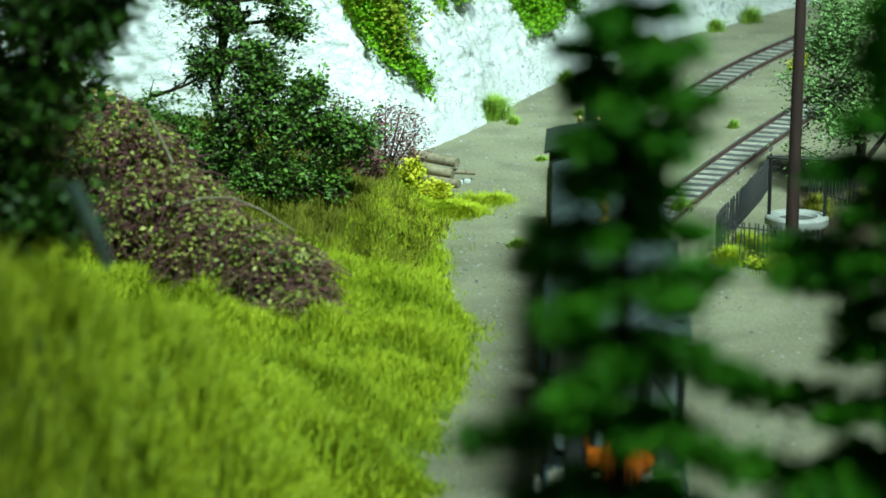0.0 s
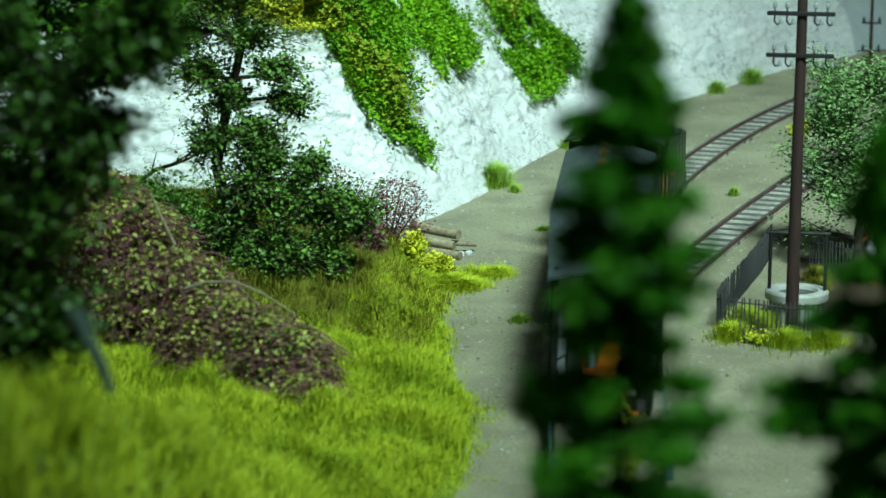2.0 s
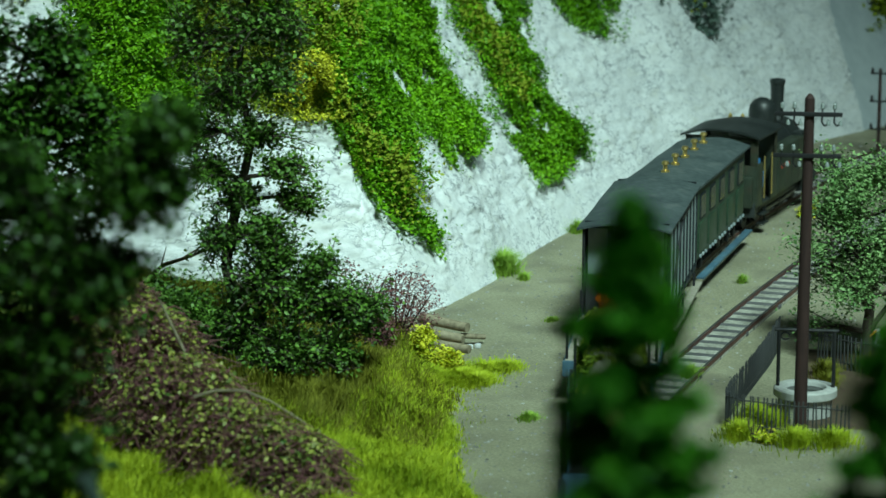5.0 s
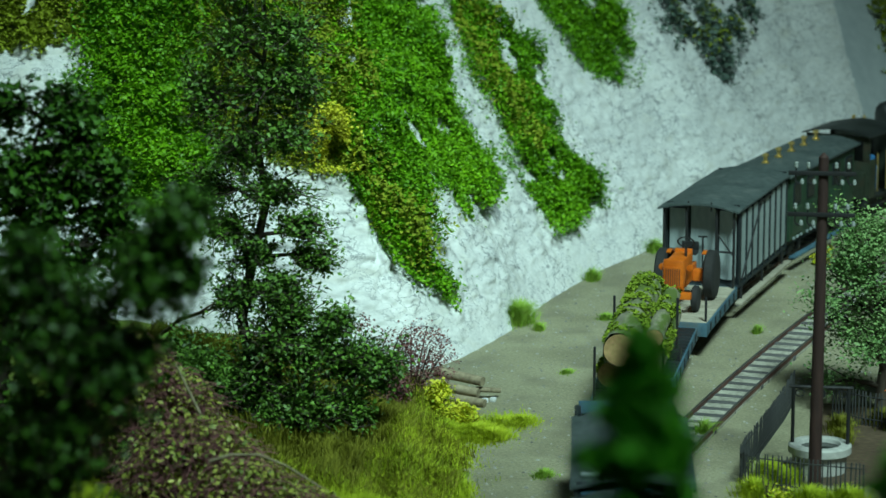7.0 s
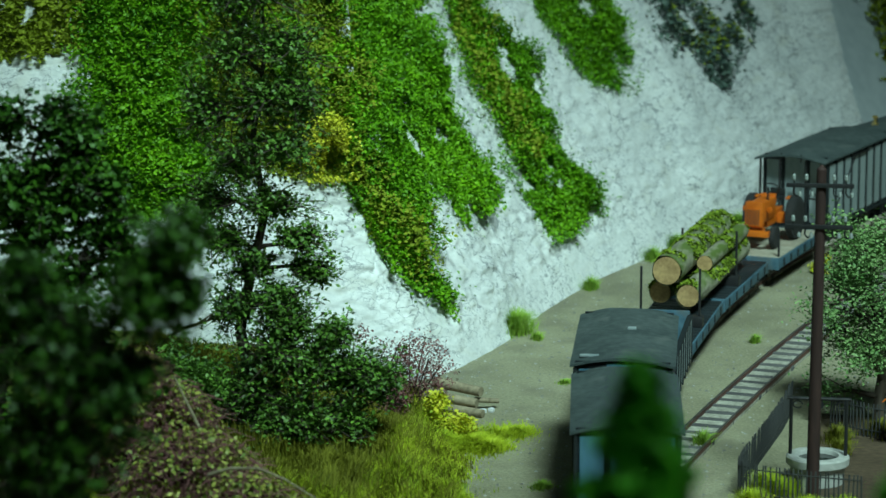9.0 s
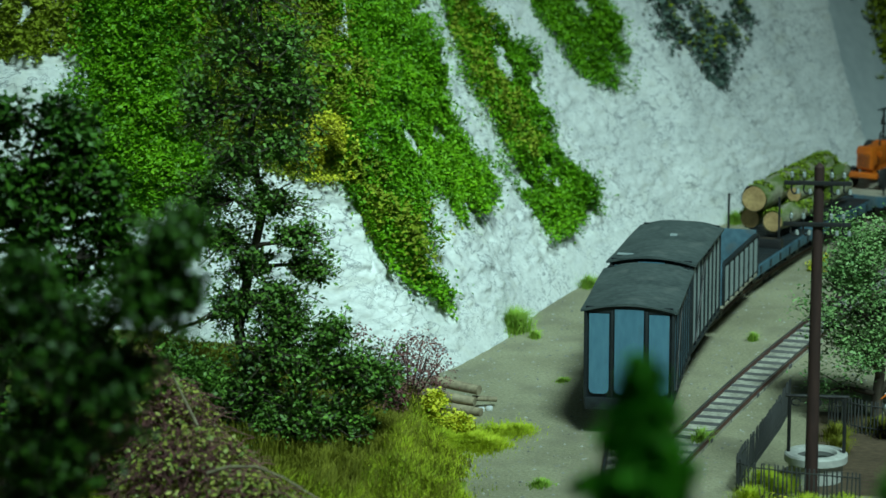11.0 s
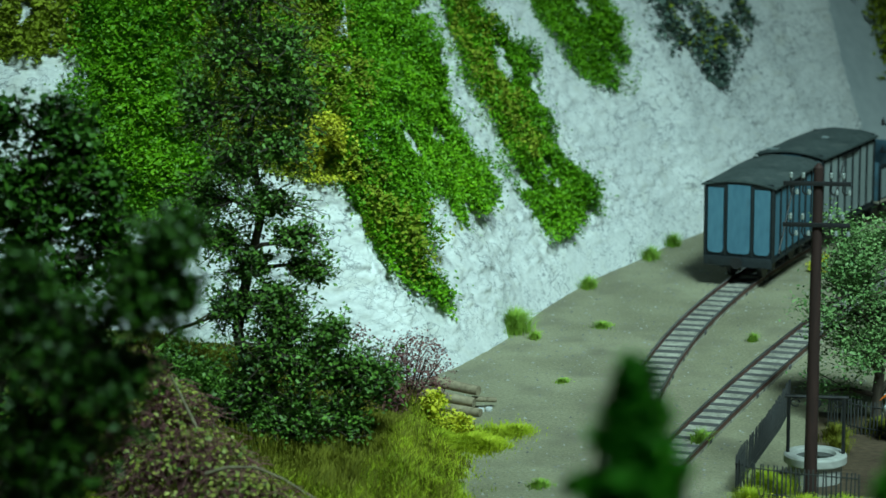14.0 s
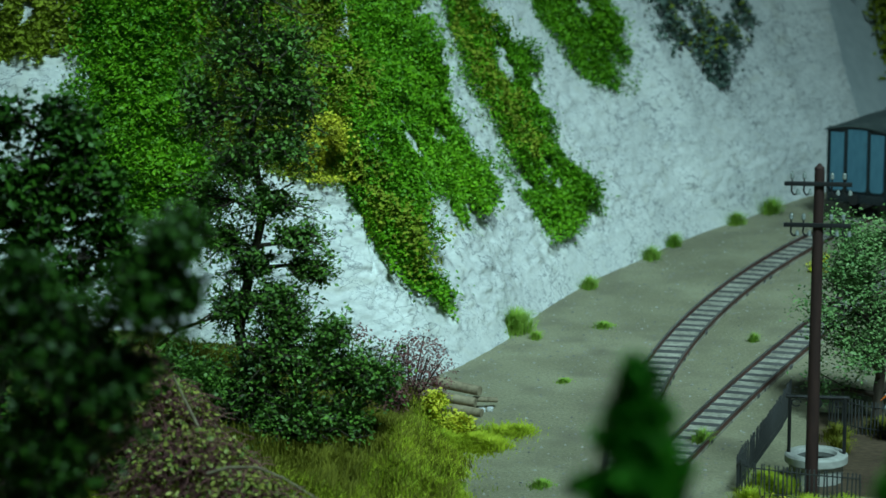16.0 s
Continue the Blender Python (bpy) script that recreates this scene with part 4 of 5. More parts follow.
def conifer(name, root, height, spread, seed, label):
    t = tagged(empty(name), label, "conifer tree")
    rnd = random.Random(seed)
    x, y, z = root
    tree_wood([((x, y, z), (x, y, z + height), 0.16, 0.02)], parent=t)
    pts = []
    h = height * 0.12
    while h < height - 0.04:
        f = 1 - h / height
        turn, count = rnd.uniform(0, 6.28), rnd.randint(5, 7)
        for k in range(count):
            a = turn + 2 * math.pi * k / count + rnd.uniform(-0.35, 0.35)
            l = (spread * (1 - math.exp((h - height) / 2.3)) + 0.015) * rnd.uniform(0.4, 1.3)
            e = (x + l * math.cos(a), y + l * math.sin(a), z + h - 0.12 * l + rnd.uniform(-0.06, 0.12))
            tree_wood([((x, y, z + h), e, 0.03, 0.01)], name="branch", parent=t)
            n = int(70 + 280 * l)
            q = np.sqrt(RNG.uniform(0.02, 1, n))[:, None]
            p = np.array((x, y, z + h)) * (1 - q) + np.array(e) * q
            pts.append(p + RNG.normal(size=(n, 3)) * np.array([0.10, 0.10, 0.06]) * (0.25 + 0.7 * l))
        h += 0.055 + 0.05 * rnd.random() + 0.105 * (height - h)
    v, f = leaves(np.concatenate(pts), 0.06, 0.6, long=2.4)
    raw("crown", v, f, NEEDLE, t)
    return t


conifer("conifer", (1.0, -7.0, 0.0), 10.56, 1.08, 3, "dark green model spruce with tiered drooping branches")
conifer("conifer", (2.85, -6.0, 0.0), 9.8, 1.2, 5, "broad dark green model spruce at the edge of the layout")



def lobed_tree(name, label, spine, r, lobes, leaf_mat, size, twigs, per, seed, clump=0.05, category="tree"):
    """A crooked trunk, a crooked limb to each lobe of the crown, twigs within the lobe and leaves along the twigs."""
    rnd = random.Random(seed)
    t = tagged(empty(name), label, category)
    spine = [Vector(p) for p in spine]
    limbs, path = [], []
    n = len(spine) - 1
    for i in range(n):
        limbs.append((spine[i], spine[i + 1], r * (1 - i / n) + 0.02, r * (1 - (i + 1) / n) + 0.02))
        path += [spine[i].lerp(spine[i + 1], k / 5) for k in range(5)]
    path.append(spine[-1])

    def crooked(a, b, r0, r1, steps, bend):
        pts = [a]
        for k in range(1, steps + 1):
            p = a.lerp(b, k / steps)
            if k < steps:
                p += Vector((rnd.uniform(-1, 1), rnd.uniform(-1, 1), rnd.uniform(-0.6, 1))) * bend * (b - a).length
            limbs.append((pts[-1], p, r0 + (r1 - r0) * (k - 1) / steps, r0 + (r1 - r0) * k / steps))
            pts.append(p)
        return pts

    spots = []
    for c, q in lobes:
        c, q = Vector(c), Vector(q if isinstance(q, tuple) else (q, q, q))
        below = [p for p in path if p.z < c.z - 0.25 * q.z] or path[:1]
        foot = min(below, key=lambda p: (p - c).length)
        main = crooked(foot, c, 0.05, 0.022, 4, 0.13)
        for k in range(int(twigs * (0.35 + q.length * 0.6))):
            d = Vector((rnd.gauss(0, 1), rnd.gauss(0, 1), rnd.gauss(0, 1))).normalized() * rnd.uniform(0.3, 1.0) * rnd.choice((1, 1, 1.25, 1.6))
            tip = c + Vector((d.x * q.x, d.y * q.y, d.z * q.z))
            tw = crooked(main[rnd.choice((2, 3, 4, 4))], tip, 0.014, 0.006, 3, 0.16)
            for a, b in zip(tw[1:], tw[2:]):
                spots += [a.lerp(b, rnd.random()) for _ in range(per)]
            spots += [tip] * 2
    tree_wood(limbs, parent=t)
    c = np.array([tuple(p) for p in spots])
    c = c + RNG.normal(size=c.shape) * clump
    v, f = leaves(c, size, 0.7)
    raw("crown", v, f, leaf_mat, t)
    return t


lobed_tree("broadleaf_tree", "tall dark-leaved tree with open twiggy crown before the cliff",
           [(-8.74, 27.3, 0.3), (-8.70, 27.4, 1.6), (-8.95, 27.4, 2.7), (-8.75, 27.5, 3.8), (-8.45, 27.5, 5.0), (-8.7, 27.6, 6.4), (-8.45, 27.6, 8.0), (-8.5, 27.6, 9.6)], 0.13,
           [((-8.6, 27.5, 9.3), (1.2, 1.0, 0.8)), ((-7.9, 27.4, 8.2), (0.7, 0.7, 0.55)), ((-9.1, 27.5, 8.1), (0.75, 0.7, 0.7)), ((-8.4, 27.4, 7.2), (1.0, 0.8, 0.6)), ((-8.0, 27.3, 6.3), (0.7, 0.7, 0.55)),
            ((-9.0, 27.5, 6.0), (0.75, 0.7, 0.65)), ((-8.4, 27.4, 5.2), (0.9, 0.7, 0.5)), ((-7.75, 27.4, 4.5), (0.6, 0.5, 0.4)), ((-7.4, 27.4, 3.9), (0.42, 0.5, 0.3)), ((-9.3, 27.4, 4.5), (0.6, 0.6, 0.6)), ((-8.7, 27.4, 4.0), (0.6, 0.5, 0.5)), ((-9.1, 27.3, 3.2), (0.6, 0.6, 0.6)), ((-8.2, 27.4, 3.3), (0.7, 0.6, 0.5)), ((-9.7, 27.5, 5.2), (0.5, 0.5, 0.6)), ((-7.75, 27.4, 7.2), (0.55, 0.6, 0.6)), ((-9.7, 27.5, 7.0), (0.55, 0.6, 0.8))],
           LEAF, 0.064, 95, 6, 11, clump=0.075)
lobed_tree("hawthorn_bush", "dense dark green leafy bush under the tree",
           [(-7.9, 27.0, 0.3), (-7.8, 27.0, 0.9), (-7.7, 27.1, 1.5), (-7.6, 27.2, 2.0)], 0.07,
           [((-8.2, 27.0, 2.4), (0.9, 0.8, 0.75)), ((-7.5, 27.2, 2.2), (0.85, 0.8, 0.75)), ((-6.7, 27.4, 1.95), (0.65, 0.7, 0.7)), ((-8.8, 27.0, 1.6), (0.75, 0.7, 0.85)), ((-7.6, 26.9, 1.2), (1.0, 0.7, 0.75)), ((-6.8, 27.3, 1.1), (0.6, 0.6, 0.7)), ((-8.3, 26.8, 0.9), (0.9, 0.6, 0.6)), ((-8.0, 27.0, 3.1), (0.6, 0.5, 0.5)), ((-6.25, 27.6, 1.75), (0.5, 0.6, 0.55)), ((-7.1, 27.3, 2.75), (0.5, 0.5, 0.4))],
           LEAF, 0.062, 105, 7, 12, clump=0.08, category="bush")
lobed_tree("broadleaf_tree", "dark leafy tree standing on the grassy slope",
           [(-11.4, 19.5, 1.0), (-11.5, 19.5, 2.6), (-11.2, 19.5, 4.2), (-11.0, 19.5, 5.6), (-10.8, 19.5, 7.0), (-10.4, 19.5, 8.0)], 0.15,
           [((-10.71, 19.5, 5.93), 0.85), ((-9.87, 19.5, 5.29), 0.75), ((-10.94, 19.5, 4.31), 1.1), ((-10.2, 19.5, 7.16), 0.6), ((-9.45, 19.5, 6.8), 0.5), ((-10.27, 19.5, 7.94), 0.5), ((-9.38, 19.5, 6.15), 0.5), ((-11.06, 19.5, 6.86), 0.7), ((-10.99, 19.5, 2.77), 1.1), ((-9.71, 19.5, 3.97), 0.8), ((-10.68, 19.5, 6.73), 0.8), ((-9.15, 19.5, 5.73), 0.5), ((-11.03, 19.5, 7.93), 0.5), ((-9.72, 19.5, 7.59), 0.45), ((-10.22, 19.5, 6.41), 0.7)], NEAR_LEAF, 0.105, 46, 6, 17, clump=0.08)
lobed_tree("broadleaf_tree", "deep green tree on the near knoll, out of focus",
           [(-6.2, 4.0, 3.3), (-6.15, 4.0, 5.0), (-6.0, 4.0, 6.6), (-5.6, 4.0, 7.8), (-5.1, 4.0, 8.7)], 0.06,
           [((-4.6, 4, 9.13), 0.34), ((-5.05, 4, 8.54), 0.5), ((-4.62, 4, 8.52), 0.28), ((-5.9, 4, 7.76), 0.8), ((-6.12, 4, 6.75), 0.8), ((-5.32, 4, 7.53), 0.45), ((-6.4, 4, 5.72), 0.6), ((-6.45, 4, 8.5), 0.5), ((-6.2, 4, 4.9), 0.55), ((-5.85, 4, 5.5), 0.5)], NEAR_LEAF, 0.075, 110, 7, 23, clump=0.06)
leafy_tree("flowering_tree", "small grey-green tree with whitish leaves beside the fence", (3.3, 32.6, 0.0), (3.1, 33.0, 3.7), 0.12, 40, 1.5, 29, 110, 0.052, 0.17, SAGE, low=0.12)


BRAMBLE_LUMPS = [((-5.9, 18.6, 0.45), (0.75, 0.8, 0.6)), ((-6.4, 19.4, 0.85), (1.05, 1.0, 0.9)), ((-7.3, 19.6, 1.1), (1.15, 1.1, 0.95)), ((-8.3, 20.4, 1.5), (1.25, 1.2, 1.05)), ((-9.3, 21.6, 2.0), (1.25, 1.2, 1.15)), ((-10.2, 22.6, 2.5), (1.1, 1.1, 1.0))]


def make_bramble():
    t = tagged(empty("bramble_thicket"), "tangled purple-brown bramble thicket with yellow-green leaves", "bramble")
    lumps = BRAMBLE_LUMPS
    pts = np.concatenate([blob(4600, c, np.array(r) * 1.04, 0.20) for c, r in lumps])
    v, f = leaves(pts, 0.060, 0.6)
    raw("foliage", v, f, BRAMBLE, t)
    items, faces, base = [], [], 0
    stems = np.concatenate([blob(850, c, np.array(r) * 1.05, 0.18) for c, r in lumps])
    n = len(stems)
    d = RNG.normal(size=(n, 3)) * [1, 1, 0.45]; d /= np.linalg.norm(d, axis=1, keepdims=True)
    l = RNG.uniform(0.35, 1.1, n)[:, None]
    side = np.cross(d, [0, 0, 1.0]); side /= np.linalg.norm(side, axis=1, keepdims=True)
    w = RNG.uniform(0.006, 0.012, n)[:, None]
    rings = []
    for k in (-0.5, -0.17, 0.17, 0.5):
        p = stems + d * l * k - np.array([0, 0, 1.0]) * (k * k) * l * 0.9
        rings += [p - side * w, p + side * w, p + np.array([0, 0, 1.4]) * w]
    vv = np.stack(rings, 1).reshape(-1, 3)
    q = np.arange(n)[:, None] * 12
    quads = np.concatenate([q + 3 * g + np.array(o) for g in range(3) for o in ([0, 1, 4, 3], [1, 2, 5, 4], [2, 0, 3, 5])])
    tangle = raw("stem_tangle", vv, quads, STEM, t, "purple-brown thorny stems")
    tagged(tangle, kind="stuff")
    tree_wood([((-8.16, 20.2, 2.72), (-8.57, 20.2, 3.58), 0.032, 0.018)], OLD_WOOD, "cane", t)
    arc = [(-7.58, 18.3, 2.44), (-7.23, 18.3, 2.56), (-6.77, 18.3, 2.58), (-6.32, 18.3, 2.41), (-5.78, 18.3, 2.08)]
    tree_wood([(a, b, 0.032 - 0.005 * i, 0.027 - 0.005 * i) for i, (a, b) in enumerate(zip(arc, arc[1:]))], OLD_WOOD, "cane", t)
    inner = np.concatenate([blob(1500, c, np.array(r) * 0.8, 0.5) for c, r in lumps])
    v, f = leaves(inner, 0.12, 0.4)
    raw("litter", v, f, STEM, t, "dead brown leaf litter")


make_bramble()


# ---- grass ----
THICKET = [(c[0], c[1], r[0] * 0.8) for c, r in BRAMBLE_LUMPS]


def grass_patch(name, label, n, x0, x1, y0, y1, keep, length, width, mat, lean=0.55, swirl=True):
    x, y = RNG.uniform(x0, x1, n), RNG.uniform(y0, y1, n)
    k = keep(x, y)
    for bx, by, br in THICKET:
        k &= (x - bx) ** 2 + (y - by) ** 2 > br * br
    x, y = x[k], y[k]
    cl = fbm(np.stack([x, y, 0 * x], 1) * 1.1, 2, 41)
    length = length * np.clip((edge_x(y) - x) / 0.8 + 0.55, 0.3, 1)
    base = np.stack([x, y, ground_z(x, y) - 0.02], 1)
    v, f = blades(base, length * (0.30 + 2.2 * cl ** 1.8), width, lean, swirl=swirl)
    ob = raw(name, v, f, mat)
    tagged(ob, label, "grass", kind="stuff")


def on_bank(x, y):
    return x < edge_x(y) + 1.5 * (fbm(np.stack([x, y, 0 * x], 1) * 1.1, 3, 12) - 0.5) + 0.25 * RNG.normal(size=len(x))


grass_patch("grass", "bright yellow-green static grass on the bank", 270000, -13, -2.0, 11, 31, lambda x, y: on_bank(x, y) & (x > edge_x(y) - 7) & ((x > -6.1) | (y < 23.5)), 0.40, 0.018, GRASS, lean=0.8, swirl=False)
grass_patch("grass", "long bright green grass on the near knoll", 110000, -14, -1.5, -9, 12, on_bank, 0.55, 0.036, GRASS, lean=0.8, swirl=False)
grass_patch("grass", "dry yellowish grass below the trees", 60000, -12, -4.5, 23, 33.5, on_bank, 0.42, 0.03, GRASS_DRY)


def tuft(name, x, y, r, n, length, mat, label, z=None, category="grass tuft"):
    a, q = RNG.uniform(0, 2 * np.pi, n), np.abs(RNG.normal(size=n)) * r * 0.5
    px, py = x + q * np.cos(a), y + q * np.sin(a) * 1.3
    pz = ground_z(px, py) if z is None else np.full(n, z)
    v, f = blades(np.stack([px, py, pz - 0.02], 1), length * (1.15 - 0.45 * q / r).clip(0.25, 1.2), 0.020, 1.1, heading=a)
    return tagged(raw(name, v, f, mat), label, category, group="tufts by the track", kind="")


tuft("grass_tuft", -5.0, 39.6, 0.36, 1500, 0.50, TUFT, "bright green grass tuft at the foot of the cliff")
for tx, ty, tr, tl in ((-4.42, 39.0, 0.12, 0.2), (-3.7, 44.7, 0.2, 0.32), (-3.0, 40.4, 0.28, 0.14), (-2.4, 48.6, 0.22, 0.35), (-1.9, 50.4, 0.22, 0.35), (-0.35, 53.8, 0.25, 0.35), (0.55, 55.6, 0.3, 0.45), (-3.4, 35.0, 0.2, 0.10), (0.55, 39.4, 0.1, 0.2), (-3.05, 26.7, 0.25, 0.15), (-0.2, 30.2, 0.2, 0.3)):
    tuft("grass_tuft", tx, ty, tr, int(240 + 1500 * tr * tr), tl, TUFT, "small low green grass tuft in the gravel")
for tx, ty, tr in ((2.45, 30.9, 0.3), (2.5, 29.9, 0.2), (3.3, 31.6, 0.35)):
    tuft("grass_tuft", tx, ty, tr, 500, 0.3, GRASS_DRY, "small olive grass tuft on the garden soil")
for tx, ty, tr, tn, tl in ((-4.75, 29.6, 0.8, 2600, 0.20), (-4.3, 30.4, 0.7, 1500, 0.16), (-4.35, 29.3, 0.45, 1300, 0.20), (-3.9, 30.6, 0.45, 900, 0.16), (-5.3, 29.3, 0.8, 2600, 0.24)):
    tuft("grass_tuft", tx, ty, tr, tn, tl, GRASS, "low soft green grass patch spreading over the gravel")

bush("flower_bush", "bright yellow flowering bush beside the log pile", [((-5.35, 30.6, 0.30), (0.36, 0.36, 0.32)), ((-5.02, 30.1, 0.20), (0.30, 0.32, 0.24)), ((-5.62, 30.9, 0.44), (0.24, 0.28, 0.28))], 0.05, FLOWER, 2200, wood=True, cut=0.33)
bush("flower_bush", "yellow flowering bush at the garden fence", [((1.15, 25.8, 0.24), (0.24, 0.22, 0.24)), ((1.45, 25.75, 0.2), (0.22, 0.2, 0.2))], 0.05, FLOWER, 1300)
for tx, ty, tr in ((1.9, 25.6, 0.5), (0.9, 26.0, 0.4), (1.4, 26.9, 0.45), (1.1, 27.3, 0.35), (2.6, 25.7, 0.5)):
    tuft("grass_tuft", tx, ty, tr, 700, 0.3, GRASS, "soft green grass tuft along the garden fence")
bush("flower_bush", "small yellow flowering bush behind the second track", [((1.96, 47.56, 0.3), (0.28, 0.28, 0.32))], 0.06, FLOWER, 1200)
bush("heather_bush", "low purple-brown twiggy bush at the cliff foot", [((-6.3, 31.6, 0.9), (1.0, 0.7, 0.95)), ((-7.0, 31.2, 1.1), (0.8, 0.6, 0.9)), ((-6.7, 30.5, 0.7), (0.6, 0.6, 0.6))], 0.04, STEM, 4500, cut=0.34)
bush("hawthorn_bush", "round dark bush behind the bramble", [((-9.6, 26.0, 2.0), (0.8, 0.8, 0.9))], 0.055, LEAF, 8000)


# ---- growth on the cliff: patches outlined by (along, up) on its face ----
def inside(u, v, outline):
    o = np.array(outline, float)
    hit = np.zeros(len(u), bool)
    for (x0, y0), (x1, y1) in zip(o, np.roll(o, -1, axis=0)):
        c = ((y0 > v) != (y1 > v)) & (u < (x1 - x0) * (v - y0) / (y1 - y0 + 1e-9) + x0)
        hit ^= c
    return hit


def cliff_growth(name, label, outline, density, mat, size=0.15, thick=0.30, ragged=0.5, sparse=0.28, category="ivy"):
    o = np.array(outline, float)
    lo, hi = o.min(0) - 0.4, o.max(0) + 0.4
    n = int(density * np.prod(hi - lo))
    u, v = RNG.uniform(lo[0], hi[0], n), RNG.uniform(lo[1], hi[1], n)
    q = np.stack([u, v, 0 * u], 1)
    k = inside(u + 2.2 * ragged * (fbm(q * 1.4, 3, 81) - 0.47) + 0.30 * RNG.normal(size=n), v + ragged * (fbm(q * 1.4, 3, 91) - 0.47) + 0.07 * RNG.normal(size=n), outline) & (fbm(q * 1.2, 3, 61) > sparse)
    u, v, q = u[k], v[k], q[k]
    c = cliff_point(u, v)
    _, back = cliff_base(u)
    out = thick * (0.10 + 3.0 * fbm(q * [1.5, 1.7, 1], 3, 71) ** 2.2) * RNG.uniform(0, 1, len(u)) ** 0.5
    c[:, :2] -= back * out[:, None]
    c[:, 2] += out * 0.5
    if mat is IVY:
        stray = c[RNG.integers(0, len(c), len(c) // 14)] + RNG.normal(size=(len(c) // 14, 3)) * [0.22, 0.12, 0.20]
        c = np.concatenate([c, stray])
    vv, f = leaves(c, size, 0.7)
    tagged(raw(name, vv, f, mat), label, category, kind="stuff")


CURTAIN = [(15.6, 9.5), (15.9, 6.3), (16.0, 5.0), (16.3, 4.2), (17.4, 3.3), (18.6, 2.3), (18.9, 1.5), (19.3, 1.1), (19.9, 1.1), (19.8, 1.5), (19.6, 1.9), (20.3, 2.6), (21.1, 3.2), (22.8, 3.2), (23.3, 2.5), (24.8, 2.3), (26.0, 2.6), (26.3, 3.1), (26.1, 3.6), (26.5, 4.3), (26.2, 4.6), (27.7, 5.5), (28.3, 6.2), (30, 8.5)]
TRAIL = [(29.4, 8.5), (30.0, 6.7), (29.1, 5.3), (28.7, 4.2), (28.3, 3.1), (28.5, 2.3), (28.4, 1.7), (27.7, 1.3), (28.6, 1.1), (30.4, 1.2), (31.4, 1.8), (30.9, 2.3), (30.4, 2.6), (30.6, 3.0), (30.7, 3.6), (31.4, 4.5), (32.6, 5.0), (32.2, 5.5), (31.1, 5.9), (31.7, 6.9), (32, 8.5)]
cliff_growth("ivy", "broad curtain of bright green ivy over the chalk", CURTAIN, 2700, IVY, 0.062, 0.36, 0.7)
cliff_growth("ivy", "long hanging trail of bright green ivy on the chalk", TRAIL, 3200, IVY, 0.058, 0.34, 0.7)
cliff_growth("ivy", "narrow pointed trail of green ivy on the chalk", [(34.6, 8), (34.7, 6.4), (34.6, 5.5), (34.9, 4.6), (35.5, 3.9), (36.1, 3.9), (36.8, 4.9), (37.2, 5.6), (37.6, 6.1), (37.8, 8)], 3200, IVY, 0.058, 0.32, 0.7)
cliff_growth("dry_grass", "olive dry grass showing through the ivy", [(15.8, 8), (16.1, 5.0), (17.6, 3.2), (18.7, 2.2), (19.2, 1.5), (20.0, 2.2), (20.6, 3.0), (20.4, 4.4), (22, 5.5), (24, 8)], 520, OLIVE, 0.07, 0.62, 0.7, 0.42, category="grass")
cliff_growth("dry_grass", "olive dry grass along the hanging ivy trail", [(29.6, 8), (29.1, 5.3), (28.6, 4.0), (28.4, 2.9), (29.2, 2.4), (29.6, 3.6), (30.2, 4.6), (31.0, 5.8), (31.0, 8)], 600, OLIVE, 0.07, 0.60, 0.5, 0.4, category="grass")
cliff_growth("ivy", "sparse blue-grey creeping shrub on the chalk", [(39.6, 8), (39.8, 5.9), (39.2, 5.0), (39.6, 4.2), (39.3, 3.4), (39.8, 3.0), (41.5, 3.5), (42.0, 4.0), (43.7, 4.5), (44.9, 5.5), (45.5, 8)], 420, GREY_LEAF, 0.10, 0.35, 0.9, 0.45)
cliff_growth("ivy", "olive tufts among the blue-grey creeping shrub", [(40.0, 5.6), (39.8, 4.4), (41.2, 4.0), (43.4, 4.8), (44.0, 5.8)], 160, OLIVE, 0.09, 0.45, 0.9, 0.47)
cliff_growth("ivy", "dark green ivy over the spur of the cliff", [(9.5, 9.5), (9.8, 6.2), (9.9, 4.6), (10.4, 3.7), (11.3, 3.2), (12.7, 4.0), (13.1, 5.5), (12.6, 6.2), (12.9, 7.0), (12.9, 9.5)], 2800, IVY, 0.068, 0.42, 0.35, 0.05)
cliff_growth("dry_grass", "brown dry grass along the cliff top", [(4, 9.5), (9.8, 9.5), (9.8, 6.5), (8.3, 6.6), (7.3, 6.3), (4, 6.2)], 900, OLIVE, 0.09, 0.3, category="grass")
cliff_growth("dry_grass", "olive and yellow grass crowning the chalk spur", [(11.8, 9.5), (12.0, 7), (12.4, 5.1), (13.8, 4.1), (14.6, 4.3), (15.8, 4.0), (16.4, 4.4), (16.2, 5.2), (16.0, 6.4), (16.2, 9.5)], 2600, OLIVE, 0.06, 0.42, 0.5, 0.05, category="grass")
cliff_growth("flower_bush", "yellow flowers at the edge of the chalk spur", [(15.1, 4.5), (15.4, 5.1), (16.2, 5.0), (16.6, 4.5), (16.3, 4.0), (15.6, 4.0)], 2600, FLOWER, 0.05, 0.95, 0.4, 0.30, category="bush")
cliff_growth("ivy", "dark olive growth on the far wall", [(49.4, 2.6), (50.3, 3.6), (50.2, 8), (57, 8), (56, 5), (53, 3)], 500, OLIVE, 0.12, 0.5, 0.8, 0.35)


